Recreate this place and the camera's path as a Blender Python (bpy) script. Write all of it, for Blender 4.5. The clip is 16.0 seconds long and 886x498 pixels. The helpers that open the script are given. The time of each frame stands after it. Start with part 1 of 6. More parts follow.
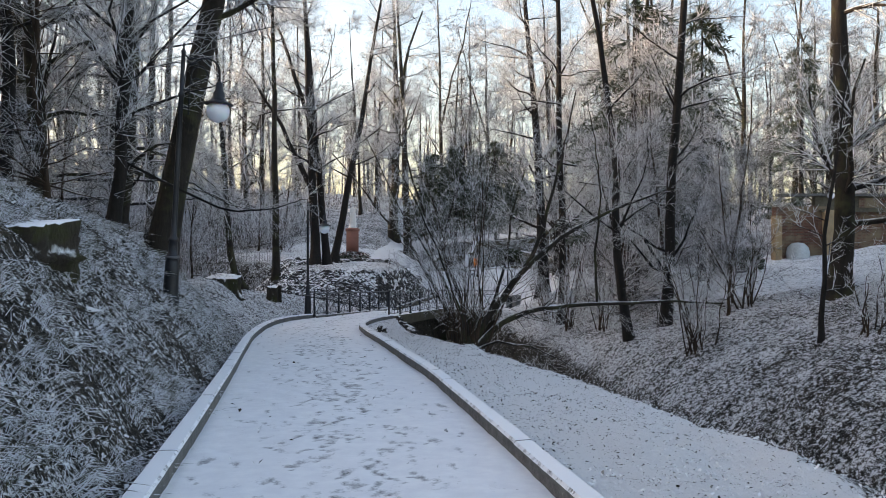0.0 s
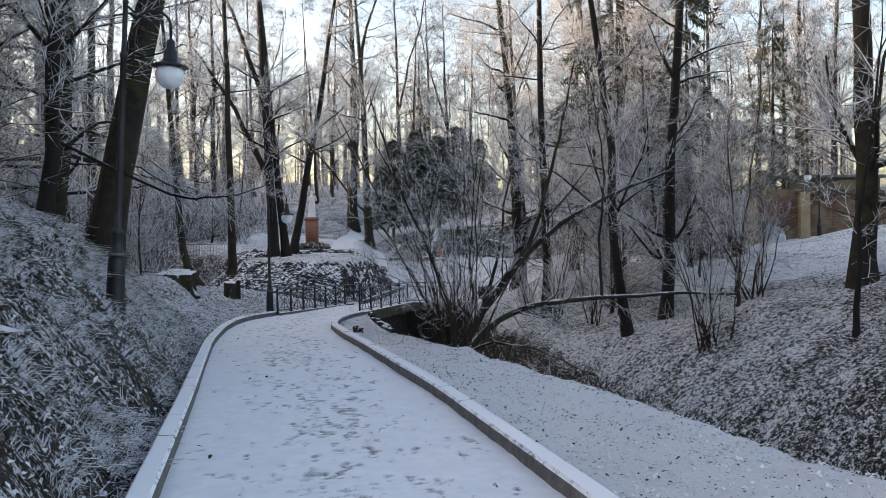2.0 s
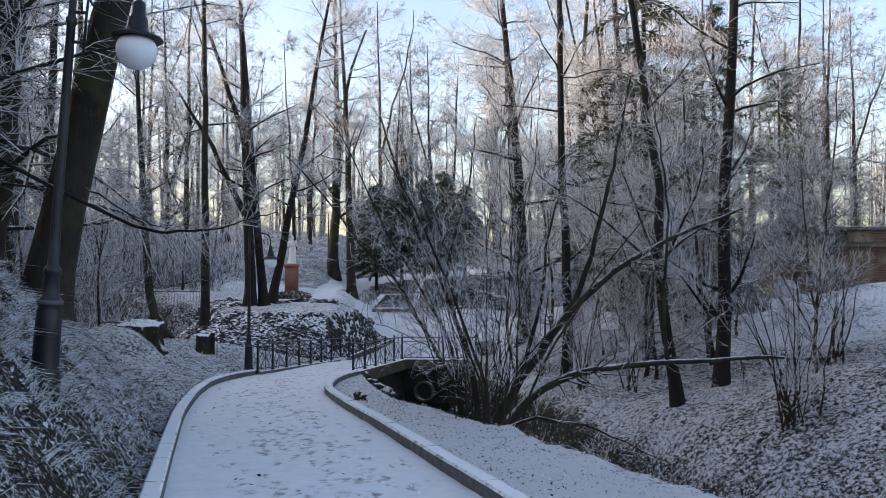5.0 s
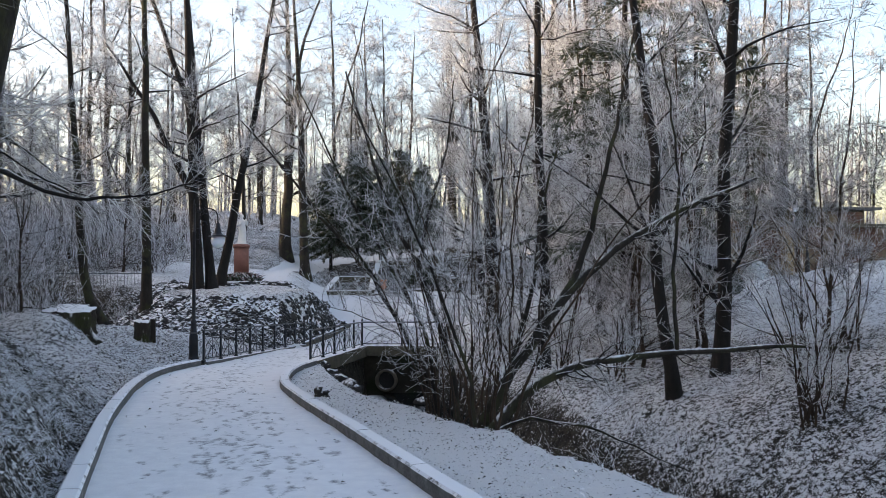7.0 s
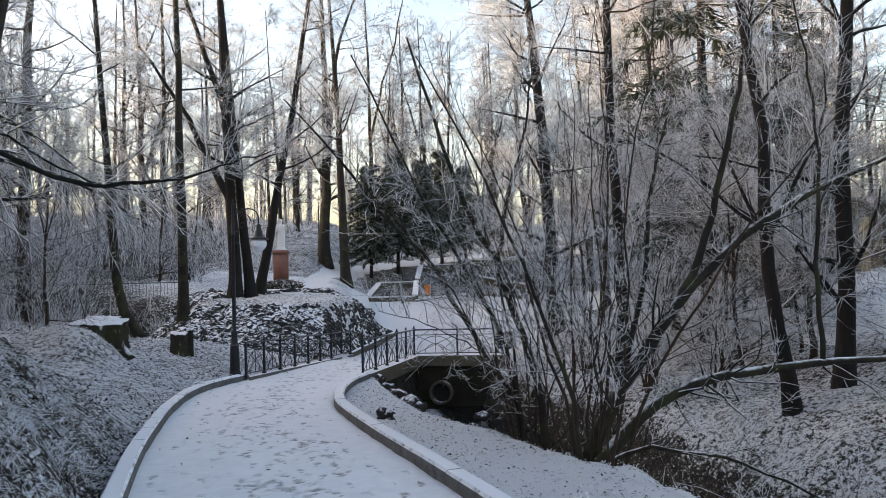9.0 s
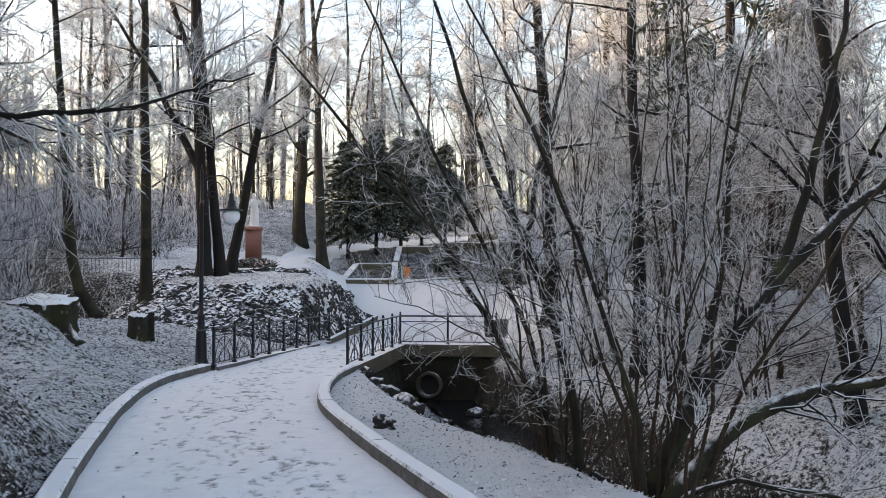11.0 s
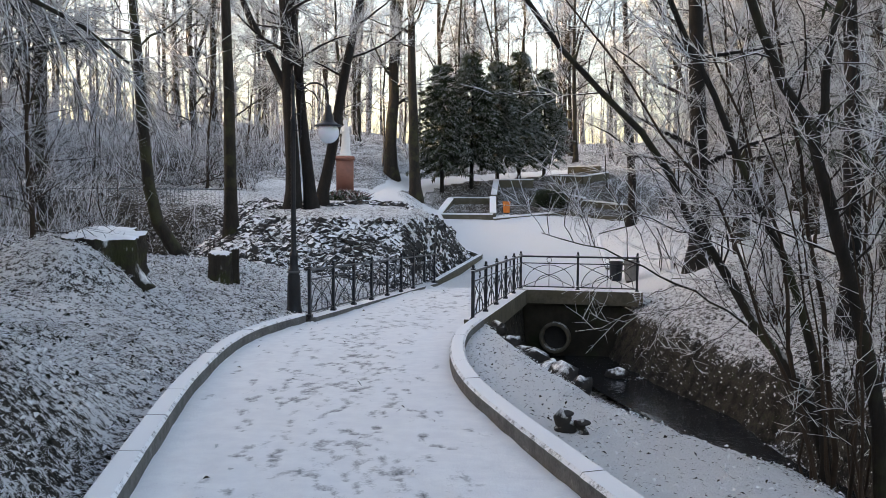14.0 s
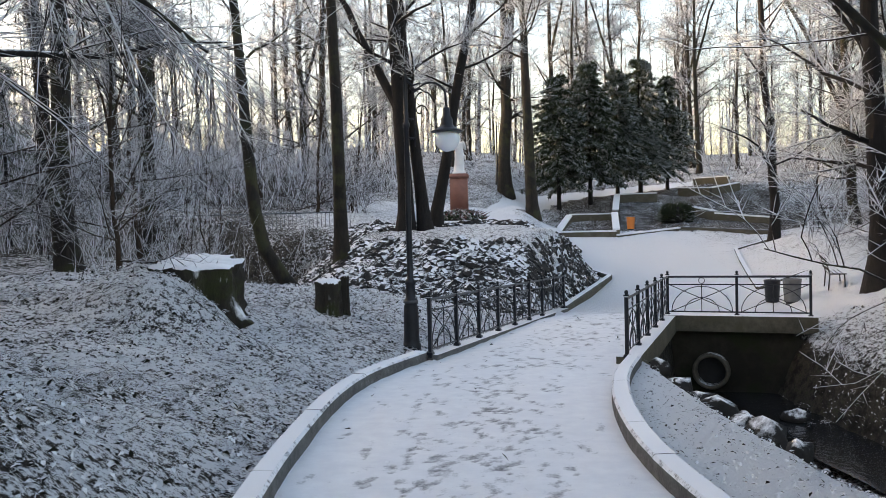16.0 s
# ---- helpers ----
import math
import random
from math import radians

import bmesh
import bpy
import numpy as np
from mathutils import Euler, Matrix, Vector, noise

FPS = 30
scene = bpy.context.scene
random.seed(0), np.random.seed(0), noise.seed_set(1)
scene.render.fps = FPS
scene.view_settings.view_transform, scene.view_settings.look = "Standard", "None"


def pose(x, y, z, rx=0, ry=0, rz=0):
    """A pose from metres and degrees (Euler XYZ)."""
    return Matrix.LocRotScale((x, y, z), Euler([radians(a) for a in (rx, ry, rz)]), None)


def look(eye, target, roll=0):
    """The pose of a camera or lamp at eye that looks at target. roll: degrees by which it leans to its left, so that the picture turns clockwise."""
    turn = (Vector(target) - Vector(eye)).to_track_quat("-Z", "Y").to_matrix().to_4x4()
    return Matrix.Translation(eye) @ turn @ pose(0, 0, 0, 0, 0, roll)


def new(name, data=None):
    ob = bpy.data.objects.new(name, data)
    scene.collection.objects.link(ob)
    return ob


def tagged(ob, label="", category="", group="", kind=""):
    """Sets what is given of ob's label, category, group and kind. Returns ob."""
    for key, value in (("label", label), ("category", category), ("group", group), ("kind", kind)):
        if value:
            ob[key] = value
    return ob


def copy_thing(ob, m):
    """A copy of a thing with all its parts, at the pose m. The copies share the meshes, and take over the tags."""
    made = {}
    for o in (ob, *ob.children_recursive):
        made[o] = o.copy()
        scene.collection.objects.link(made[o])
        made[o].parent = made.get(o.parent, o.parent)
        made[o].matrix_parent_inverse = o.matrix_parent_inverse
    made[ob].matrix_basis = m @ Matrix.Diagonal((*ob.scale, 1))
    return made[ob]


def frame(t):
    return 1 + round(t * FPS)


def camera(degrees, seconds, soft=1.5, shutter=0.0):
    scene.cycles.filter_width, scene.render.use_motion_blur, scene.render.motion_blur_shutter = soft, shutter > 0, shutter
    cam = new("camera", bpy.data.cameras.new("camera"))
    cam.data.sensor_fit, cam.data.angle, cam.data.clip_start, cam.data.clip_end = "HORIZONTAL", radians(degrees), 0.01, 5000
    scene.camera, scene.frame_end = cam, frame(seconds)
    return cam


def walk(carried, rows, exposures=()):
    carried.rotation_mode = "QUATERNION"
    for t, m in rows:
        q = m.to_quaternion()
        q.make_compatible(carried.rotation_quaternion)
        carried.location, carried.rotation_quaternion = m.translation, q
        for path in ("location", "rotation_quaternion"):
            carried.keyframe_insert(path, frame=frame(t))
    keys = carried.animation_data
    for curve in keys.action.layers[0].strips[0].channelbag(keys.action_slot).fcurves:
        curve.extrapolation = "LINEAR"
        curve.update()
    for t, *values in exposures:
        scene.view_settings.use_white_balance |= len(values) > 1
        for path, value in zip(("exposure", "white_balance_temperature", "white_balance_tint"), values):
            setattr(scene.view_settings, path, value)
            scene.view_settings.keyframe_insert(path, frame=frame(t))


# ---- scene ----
cam = camera(55.9, 16.0, soft=0.6)
METRES, EYE, TILT, LEAN, TURN = 17.5, 1.6, 0.0, 0.0, 0.0
ROWS = [
    (0.0, 0.0, 0.0, 0.0, -0.0, -0.0, 0.0),
    (0.5, -0.0077, 0.031, -0.0013, 0.12, -0.01, 0.68),
    (1.0, -0.0177, 0.0608, 0.0001, 0.07, -1.49, 0.41),
    (1.5, -0.0294, 0.0907, 0.0015, -0.25, -1.3, 0.83),
    (2.0, -0.0379, 0.1231, 0.0019, -3.24, -0.83, 0.84),
    (2.5, -0.0484, 0.1548, 0.0015, -4.37, 0.58, -0.06),
    (3.0, -0.0535, 0.1878, 0.001, -4.72, 2.26, -0.1),
    (3.5, -0.0628, 0.2181, 0.0002, -4.67, 2.81, -0.13),
    (6.0, -0.0847, 0.3649, -0.0005, -6.86, 2.04, 0.73),
    (6.5, -0.0861, 0.3935, -0.0016, -8.43, 1.58, 0.44),
    (7.0, -0.0921, 0.4209, -0.0023, -8.48, 1.43, 0.13),
    (7.5, -0.0961, 0.4524, -0.0037, -8.59, 1.37, 0.27),
    (8.0, -0.1018, 0.4808, -0.0044, -8.02, 1.36, 0.24),
    (8.5, -0.108, 0.5095, -0.0061, -7.9, 1.65, 0.74),
    (9.0, -0.1128, 0.5404, -0.0071, -6.13, 1.84, 1.24),
    (11.5, -0.1308, 0.6997, -0.0114, -8.51, -0.4, -0.51),
    (12.0, -0.1343, 0.7336, -0.0139, -8.45, -1.54, -0.95),
    (12.5, -0.1429, 0.7646, -0.0153, -4.76, -1.73, -0.53),
    (13.0, -0.1485, 0.7983, -0.0169, -3.54, -2.21, -0.4),
    (13.5, -0.154, 0.829, -0.018, -3.29, -3.68, -0.26),
    (14.0, -0.1614, 0.8611, -0.0179, -2.47, -3.7, -0.35),
    (14.5, -0.1651, 0.8925, -0.0186, -0.28, -2.94, 0.46),
    (15.0, -0.1725, 0.9241, -0.0199, 2.34, -2.25, 0.77),
    (15.5, -0.1756, 0.9525, -0.0214, 3.55, -2.24, 1.01),
    (16.0, -0.181, 0.9795, -0.0228, 5.01, -2.21, 1.4),
]
EXPOSURES = [(0.0, 1.9, 7100, 18), (2.8, 1.87, 6950, 20), (3.5, 1.76, 6700, 20), (5.8, 1.78, 6000, 20), (6.0, 1.78, 5500, 18), (6.5, 1.9, 5800, 16), (7.0, 2.0, 6900, 19), (9.0, 2.05, 7200, 19), (11.5, 2.25, 7400, 19), (13.0, 2.33, 7400, 19), (16.0, 2.3, 7300, 17)]
walk(cam, [(t, pose(0, 0, EYE, TILT, LEAN, TURN) @ pose(METRES * x, METRES * y, METRES * z, 90 + pitch, roll, yaw)) for t, x, y, z, yaw, pitch, roll in ROWS],
     exposures=EXPOSURES)

# ---- light ----
world = bpy.data.worlds.new("winter_sky")
scene.world = world
world.use_nodes = True
SUN_ELEV, SUN_AZ = 10.0, -78.0          # degrees; azimuth from +y towards +x
wn = world.node_tree.nodes
sky = wn.new("ShaderNodeTexSky")
sky.sky_type, sky.sun_disc = "NISHITA", False
sky.sun_elevation, sky.sun_rotation = radians(SUN_ELEV), radians(SUN_AZ)
sky.air_density, sky.dust_density, sky.ozone_density = 1.0, 3.0, 1.0
wn["Background"].inputs["Strength"].default_value = 0.15
world.node_tree.links.new(sky.outputs[0], wn["Background"].inputs["Color"])
sun = new("sun", bpy.data.lights.new("sun", "SUN"))
sun.data.energy, sun.data.angle, sun.data.color = 2.0, radians(0.8), (1.0, 0.80, 0.55)
sun.matrix_world = look((0, 0, 0), (-math.sin(radians(SUN_AZ)) * math.cos(radians(SUN_ELEV)),
                                    -math.cos(radians(SUN_AZ)) * math.cos(radians(SUN_ELEV)), -math.sin(radians(SUN_ELEV))))

# ---- materials ----


def nodes_of(name):
    m = bpy.data.materials.new(name)
    m.use_nodes = True
    return m, m.node_tree.nodes, m.node_tree.links, m.node_tree.nodes["Principled BSDF"]


def noise_node(n, l, scale, detail=4.0, rough=0.55, vec=None):
    t = n.new("ShaderNodeTexNoise")
    t.inputs["Scale"].default_value, t.inputs["Detail"].default_value, t.inputs["Roughness"].default_value = scale, detail, rough
    if vec is not None:
        l.new(vec, t.inputs["Vector"])
    return t.outputs["Fac"]


def ramp(n, l, fac, lo, hi, a=0.0, b=1.0):
    r = n.new("ShaderNodeMapRange")
    for key, v in (("From Min", lo), ("From Max", hi), ("To Min", a), ("To Max", b)):
        r.inputs[key].default_value = v
    l.new(fac, r.inputs["Value"])
    return r.outputs["Result"]


def mixc(n, l, fac, a, b):
    m = n.new("ShaderNodeMix")
    m.data_type = "RGBA"
    for key, v in (("Factor", fac), ("A", a), ("B", b)):
        s = [i for i in m.inputs if i.name == key and (i.type == ("VALUE" if key == "Factor" else "RGBA"))][0]
        if hasattr(v, "is_linked"):
            l.new(v, s)
        else:
            s.default_value = v if key == "Factor" else (*v, 1)
    return [o for o in m.outputs if o.type == "RGBA"][0]


def arith(n, l, op, a, b=0.0):
    m = n.new("ShaderNodeMath")
    m.operation = op
    for i, v in enumerate((a, b)):
        if hasattr(v, "is_linked"):
            l.new(v, m.inputs[i])
        else:
            m.inputs[i].default_value = v
    return m.outputs[0]


def bump(n, l, p, height, strength, dist):
    b = n.new("ShaderNodeBump")
    b.inputs["Strength"].default_value, b.inputs["Distance"].default_value = strength, dist
    l.new(height, b.inputs["Height"])
    l.new(b.outputs[0], p.inputs["Normal"])


def coords(n):
    return n.new("ShaderNodeTexCoord").outputs["Object"]


def where(n):
    return n.new("ShaderNodeNewGeometry").outputs["Position"]


def upness(n, l):
    s = n.new("ShaderNodeSeparateXYZ")
    l.new(n.new("ShaderNodeNewGeometry").outputs["Normal"], s.inputs[0])
    return s.outputs["Z"]


def plain(name, color, rough=0.6, metal=0.0, var=0.25, scale=12.0, relief=0.3):
    m, n, l, p = nodes_of(name)
    c = coords(n)
    f = noise_node(n, l, scale, 6, 0.6, c)
    g = noise_node(n, l, scale * 0.13, 3, 0.5, c)
    lo = tuple(v * (1 - var) for v in color)
    hi = tuple(min(1, v * (1 + var)) for v in color)
    col = mixc(n, l, ramp(n, l, arith(n, l, "ADD", f, g), 0.7, 1.3), lo, hi)
    l.new(col, p.inputs["Base Color"])
    p.inputs["Roughness"].default_value, p.inputs["Metallic"].default_value = rough, metal
    if relief:
        bump(n, l, p, f, relief, 0.01)
    return m


SNOW = (0.84, 0.85, 0.865)


def snowy(name, color, cover=0.55, soft=0.25, var=0.35, scale=14.0, relief=0.5, rough=0.85, stretch=None, under=None, dist=0.02, moss=None, patch=1.6):
    """A surface with snow or hoar frost lying on what faces up; cover 0 to 1."""
    m, n, l, p = nodes_of(name)
    c = coords(n)
    if stretch:
        mp = n.new("ShaderNodeMapping")
        mp.inputs["Scale"].default_value = stretch
        l.new(c, mp.inputs["Vector"])
        c = mp.outputs[0]
    f = noise_node(n, l, scale, 6, 0.65, c)
    g = noise_node(n, l, scale * 0.17, 3, 0.5, c)
    lo = under or tuple(v * (1 - var) for v in color)
    hi = tuple(v * (1 + var) for v in color)
    col = mixc(n, l, ramp(n, l, arith(n, l, "ADD", f, g), 0.75, 1.25), lo, hi)
    if moss:
        col = mixc(n, l, ramp(n, l, noise_node(n, l, 1.7, 4, 0.6, coords(n)), 0.5, 0.62), col, moss)
    up = arith(n, l, "ADD", upness(n, l), arith(n, l, "MULTIPLY", arith(n, l, "SUBTRACT", arith(n, l, "ADD", f, g), 1.0), patch))
    level = 1.0 - 2.0 * cover
    fac = ramp(n, l, up, level - soft, level + soft)
    l.new(mixc(n, l, fac, col, SNOW), p.inputs["Base Color"])
    p.inputs["Roughness"].default_value = rough
    p.inputs["Specular IOR Level"].default_value = 0.25
    bump(n, l, p, f, relief, dist)
    return m


def ground_material():
    """Snow over grass, leaf litter and soil; the attribute cover says how much snow lies."""
    m, n, l, p = nodes_of("snowy_ground")
    w = where(n)
    cov = n.new("ShaderNodeAttribute")
    cov.attribute_name = "cover"
    fine = noise_node(n, l, 38, 5, 0.7, w)
    mid = noise_node(n, l, 12, 5, 0.7, w)
    big = noise_node(n, l, 0.7, 3, 0.5, w)
    litter = mixc(n, l, ramp(n, l, fine, 0.35, 0.65), (0.03, 0.024, 0.019), (0.085, 0.072, 0.056))
    litter = mixc(n, l, ramp(n, l, mid, 0.54, 0.66), litter, (0.045, 0.052, 0.022))
    litter = mixc(n, l, ramp(n, l, noise_node(n, l, 5, 5, 0.7, w), 0.40, 0.56, 0.85, 0.0), litter, (0.011, 0.009, 0.007))
    s = arith(n, l, "ADD", arith(n, l, "MULTIPLY", fine, 0.65), arith(n, l, "ADD", arith(n, l, "MULTIPLY", mid, 0.85), arith(n, l, "MULTIPLY", big, 0.12)))
    s = arith(n, l, "ADD", s, arith(n, l, "SUBTRACT", cov.outputs["Fac"], 1.31))
    fac = ramp(n, l, s, -0.04, 0.06)
    l.new(mixc(n, l, fac, litter, SNOW), p.inputs["Base Color"])
    p.inputs["Roughness"].default_value = 0.9
    p.inputs["Specular IOR Level"].default_value = 0.2
    bump(n, l, p, arith(n, l, "ADD", fine, mid), 0.9, 0.06)
    return m


def path_material():
    """Trodden thin snow; the attribute tread marks the soles' prints."""
    m, n, l, p = nodes_of("trodden_snow")
    w = where(n)
    tr = n.new("ShaderNodeAttribute")
    tr.attribute_name = "tread"
    fine = noise_node(n, l, 45, 5, 0.7, w)
    mid = noise_node(n, l, 6, 4, 0.6, w)
    f = ramp(n, l, arith(n, l, "ADD", tr.outputs["Fac"], arith(n, l, "MULTIPLY", arith(n, l, "SUBTRACT", fine, 0.5), 1.3)), 0.26, 0.9)
    snow = mixc(n, l, ramp(n, l, mid, 0.35, 0.7), (0.79, 0.80, 0.82), (0.87, 0.88, 0.89))
    l.new(mixc(n, l, f, snow, (0.13, 0.133, 0.138)), p.inputs["Base Color"])
    p.inputs["Roughness"].default_value = 0.85
    p.inputs["Specular IOR Level"].default_value = 0.25
    bump(n, l, p, arith(n, l, "ADD", arith(n, l, "MULTIPLY", fine, 0.7), mid), 0.6, 0.025)
    return m


def frost(name, dark, cover, soft, scale=7.0, white=(0.84, 0.855, 0.90), glow=0.35, facing=0.9, patch=1.6):
    """Twigs furred with hoar frost, which lets some light through."""
    m, n, l, p = nodes_of(name)
    f = noise_node(n, l, scale, 3, 0.6, where(n))
    up = arith(n, l, "ADD", arith(n, l, "MULTIPLY", upness(n, l), facing), arith(n, l, "MULTIPLY", arith(n, l, "SUBTRACT", f, 0.5), patch))
    level = 1.0 - 2.0 * cover
    col = mixc(n, l, ramp(n, l, up, level - soft, level + soft), dark, white)
    l.new(col, p.inputs["Base Color"])
    p.inputs["Roughness"].default_value = 0.9
    p.inputs["Specular IOR Level"].default_value = 0.2
    t = n.new("ShaderNodeBsdfTranslucent")
    l.new(col, t.inputs["Color"])
    mix = n.new("ShaderNodeMixShader")
    mix.inputs[0].default_value = glow
    l.new(p.outputs[0], mix.inputs[1])
    l.new(t.outputs[0], mix.inputs[2])
    l.new(mix.outputs[0], n["Material Output"].inputs["Surface"])
    return m


M_GROUND = ground_material()
M_PATH = path_material()
M_BARK = snowy("frosted_bark", (0.026, 0.021, 0.017), 0.09, 0.22, stretch=(1, 1, 0.25), scale=18, relief=0.9, dist=0.03, moss=(0.045, 0.044, 0.022), patch=1.2)
M_BARK_DARK = snowy("dark_wet_bark", (0.017, 0.014, 0.0125), 0.07, 0.2, patch=1.2, stretch=(1, 1, 0.25), scale=16, relief=0.9, dist=0.03)
M_TWIG = frost("frosted_twig", (0.018, 0.015, 0.014), 0.72, 0.22, white=(0.88, 0.89, 0.91), glow=0.28)
M_TWIG_LOW = frost("frosted_low_twig", (0.02, 0.016, 0.014), 0.50, 0.25)
M_TWIG_FAR = frost("frosted_far_twig", (0.05, 0.038, 0.032), 0.40, 0.3, 3.0, glow=0.25)
M_STEM = snowy("brown_stem", (0.046, 0.031, 0.021), 0.08, 0.2, patch=1.2, scale=14, relief=0.6)
M_NEEDLE = frost("frosted_needles", (0.05, 0.062, 0.036), 0.25, 0.5, 2.5, white=(0.5, 0.53, 0.52), glow=0.25)
M_GRASS = frost("frosted_grass", (0.07, 0.066, 0.034), 0.53, 0.2, 7.0, glow=0.15, facing=0.35, patch=3.2)
M_LEAF = snowy("fallen_leaves", (0.05, 0.037, 0.028), 0.27, 0.25, scale=25, relief=0.2)
M_STONE = snowy("dark_rubble_stone", (0.045, 0.042, 0.04), 0.15, 0.14, scale=7, relief=0.6)
M_KERB = snowy("snowy_concrete_kerb", (0.125, 0.122, 0.115), 0.27, 0.16, scale=42, relief=0.6, dist=0.006, patch=1.15)
M_CONC = snowy("weathered_concrete", (0.11, 0.097, 0.072), 0.22, 0.16, patch=1.0, scale=9, relief=0.5, moss=(0.10, 0.09, 0.06))
# darker than damp alone: the shade under the edge beam is in the colour
M_DAMP_SHADED = snowy("damp_shaded_concrete", (0.034, 0.028, 0.020), 0.0, 0.1, scale=5, relief=1.0, dist=0.04, moss=(0.024, 0.026, 0.012), patch=0.6)
M_IRON = plain("black_painted_iron", (0.016, 0.017, 0.021), 0.42, 0.3, 0.3, 30, 0.15)
M_SNOWCAP = plain("snow_layer", SNOW, 0.85, 0, 0.05, 14, 0.5)
M_STUMP = snowy("mossy_stump_wood", (0.038, 0.031, 0.024), 0.22, 0.22, stretch=(1, 1, 0.3), scale=11, relief=1.0, dist=0.05, moss=(0.046, 0.047, 0.02), patch=1.4)
M_BLACK = plain("rotten_wood_and_dark_fill", (0.022, 0.019, 0.018), 0.8, 0, 0.4, 9, 0.8)
M_RED = plain("red_granite", (0.27, 0.115, 0.085), 0.55, 0, 0.14, 60, 0.1)
M_WHITE = plain("white_painted_plaster", (0.80, 0.80, 0.79), 0.6, 0, 0.06, 8, 0.2)
M_PLASTER = plain("stained_plaster", (0.34, 0.25, 0.15), 0.9, 0, 0.3, 3, 0.4)
M_ORANGE = plain("orange_plastic", (0.75, 0.22, 0.04), 0.5, 0, 0.1, 12, 0.1)
M_WATER, _n, _l, _p = nodes_of("dark_creek_water")
_p.inputs["Base Color"].default_value, _p.inputs["Roughness"].default_value = (0.015, 0.016, 0.018, 1), 0.08
bump(_n, _l, _p, noise_node(_n, _l, 9, 3, 0.5, where(_n)), 0.5, 0.02)
M_GLOBE, _n, _l, _p = nodes_of("milky_globe")
_p.inputs["Base Color"].default_value, _p.inputs["Roughness"].default_value = (0.82, 0.84, 0.90, 1), 0.25
_p.inputs["Subsurface Weight"].default_value = 0.15
l0 = noise_node(_n, _l, 6, 2, 0.5, coords(_n))
_l.new(mixc(_n, _l, l0, (0.78, 0.80, 0.87), (0.86, 0.88, 0.93)), _p.inputs["Base Color"])

# ---- mesh helpers ----


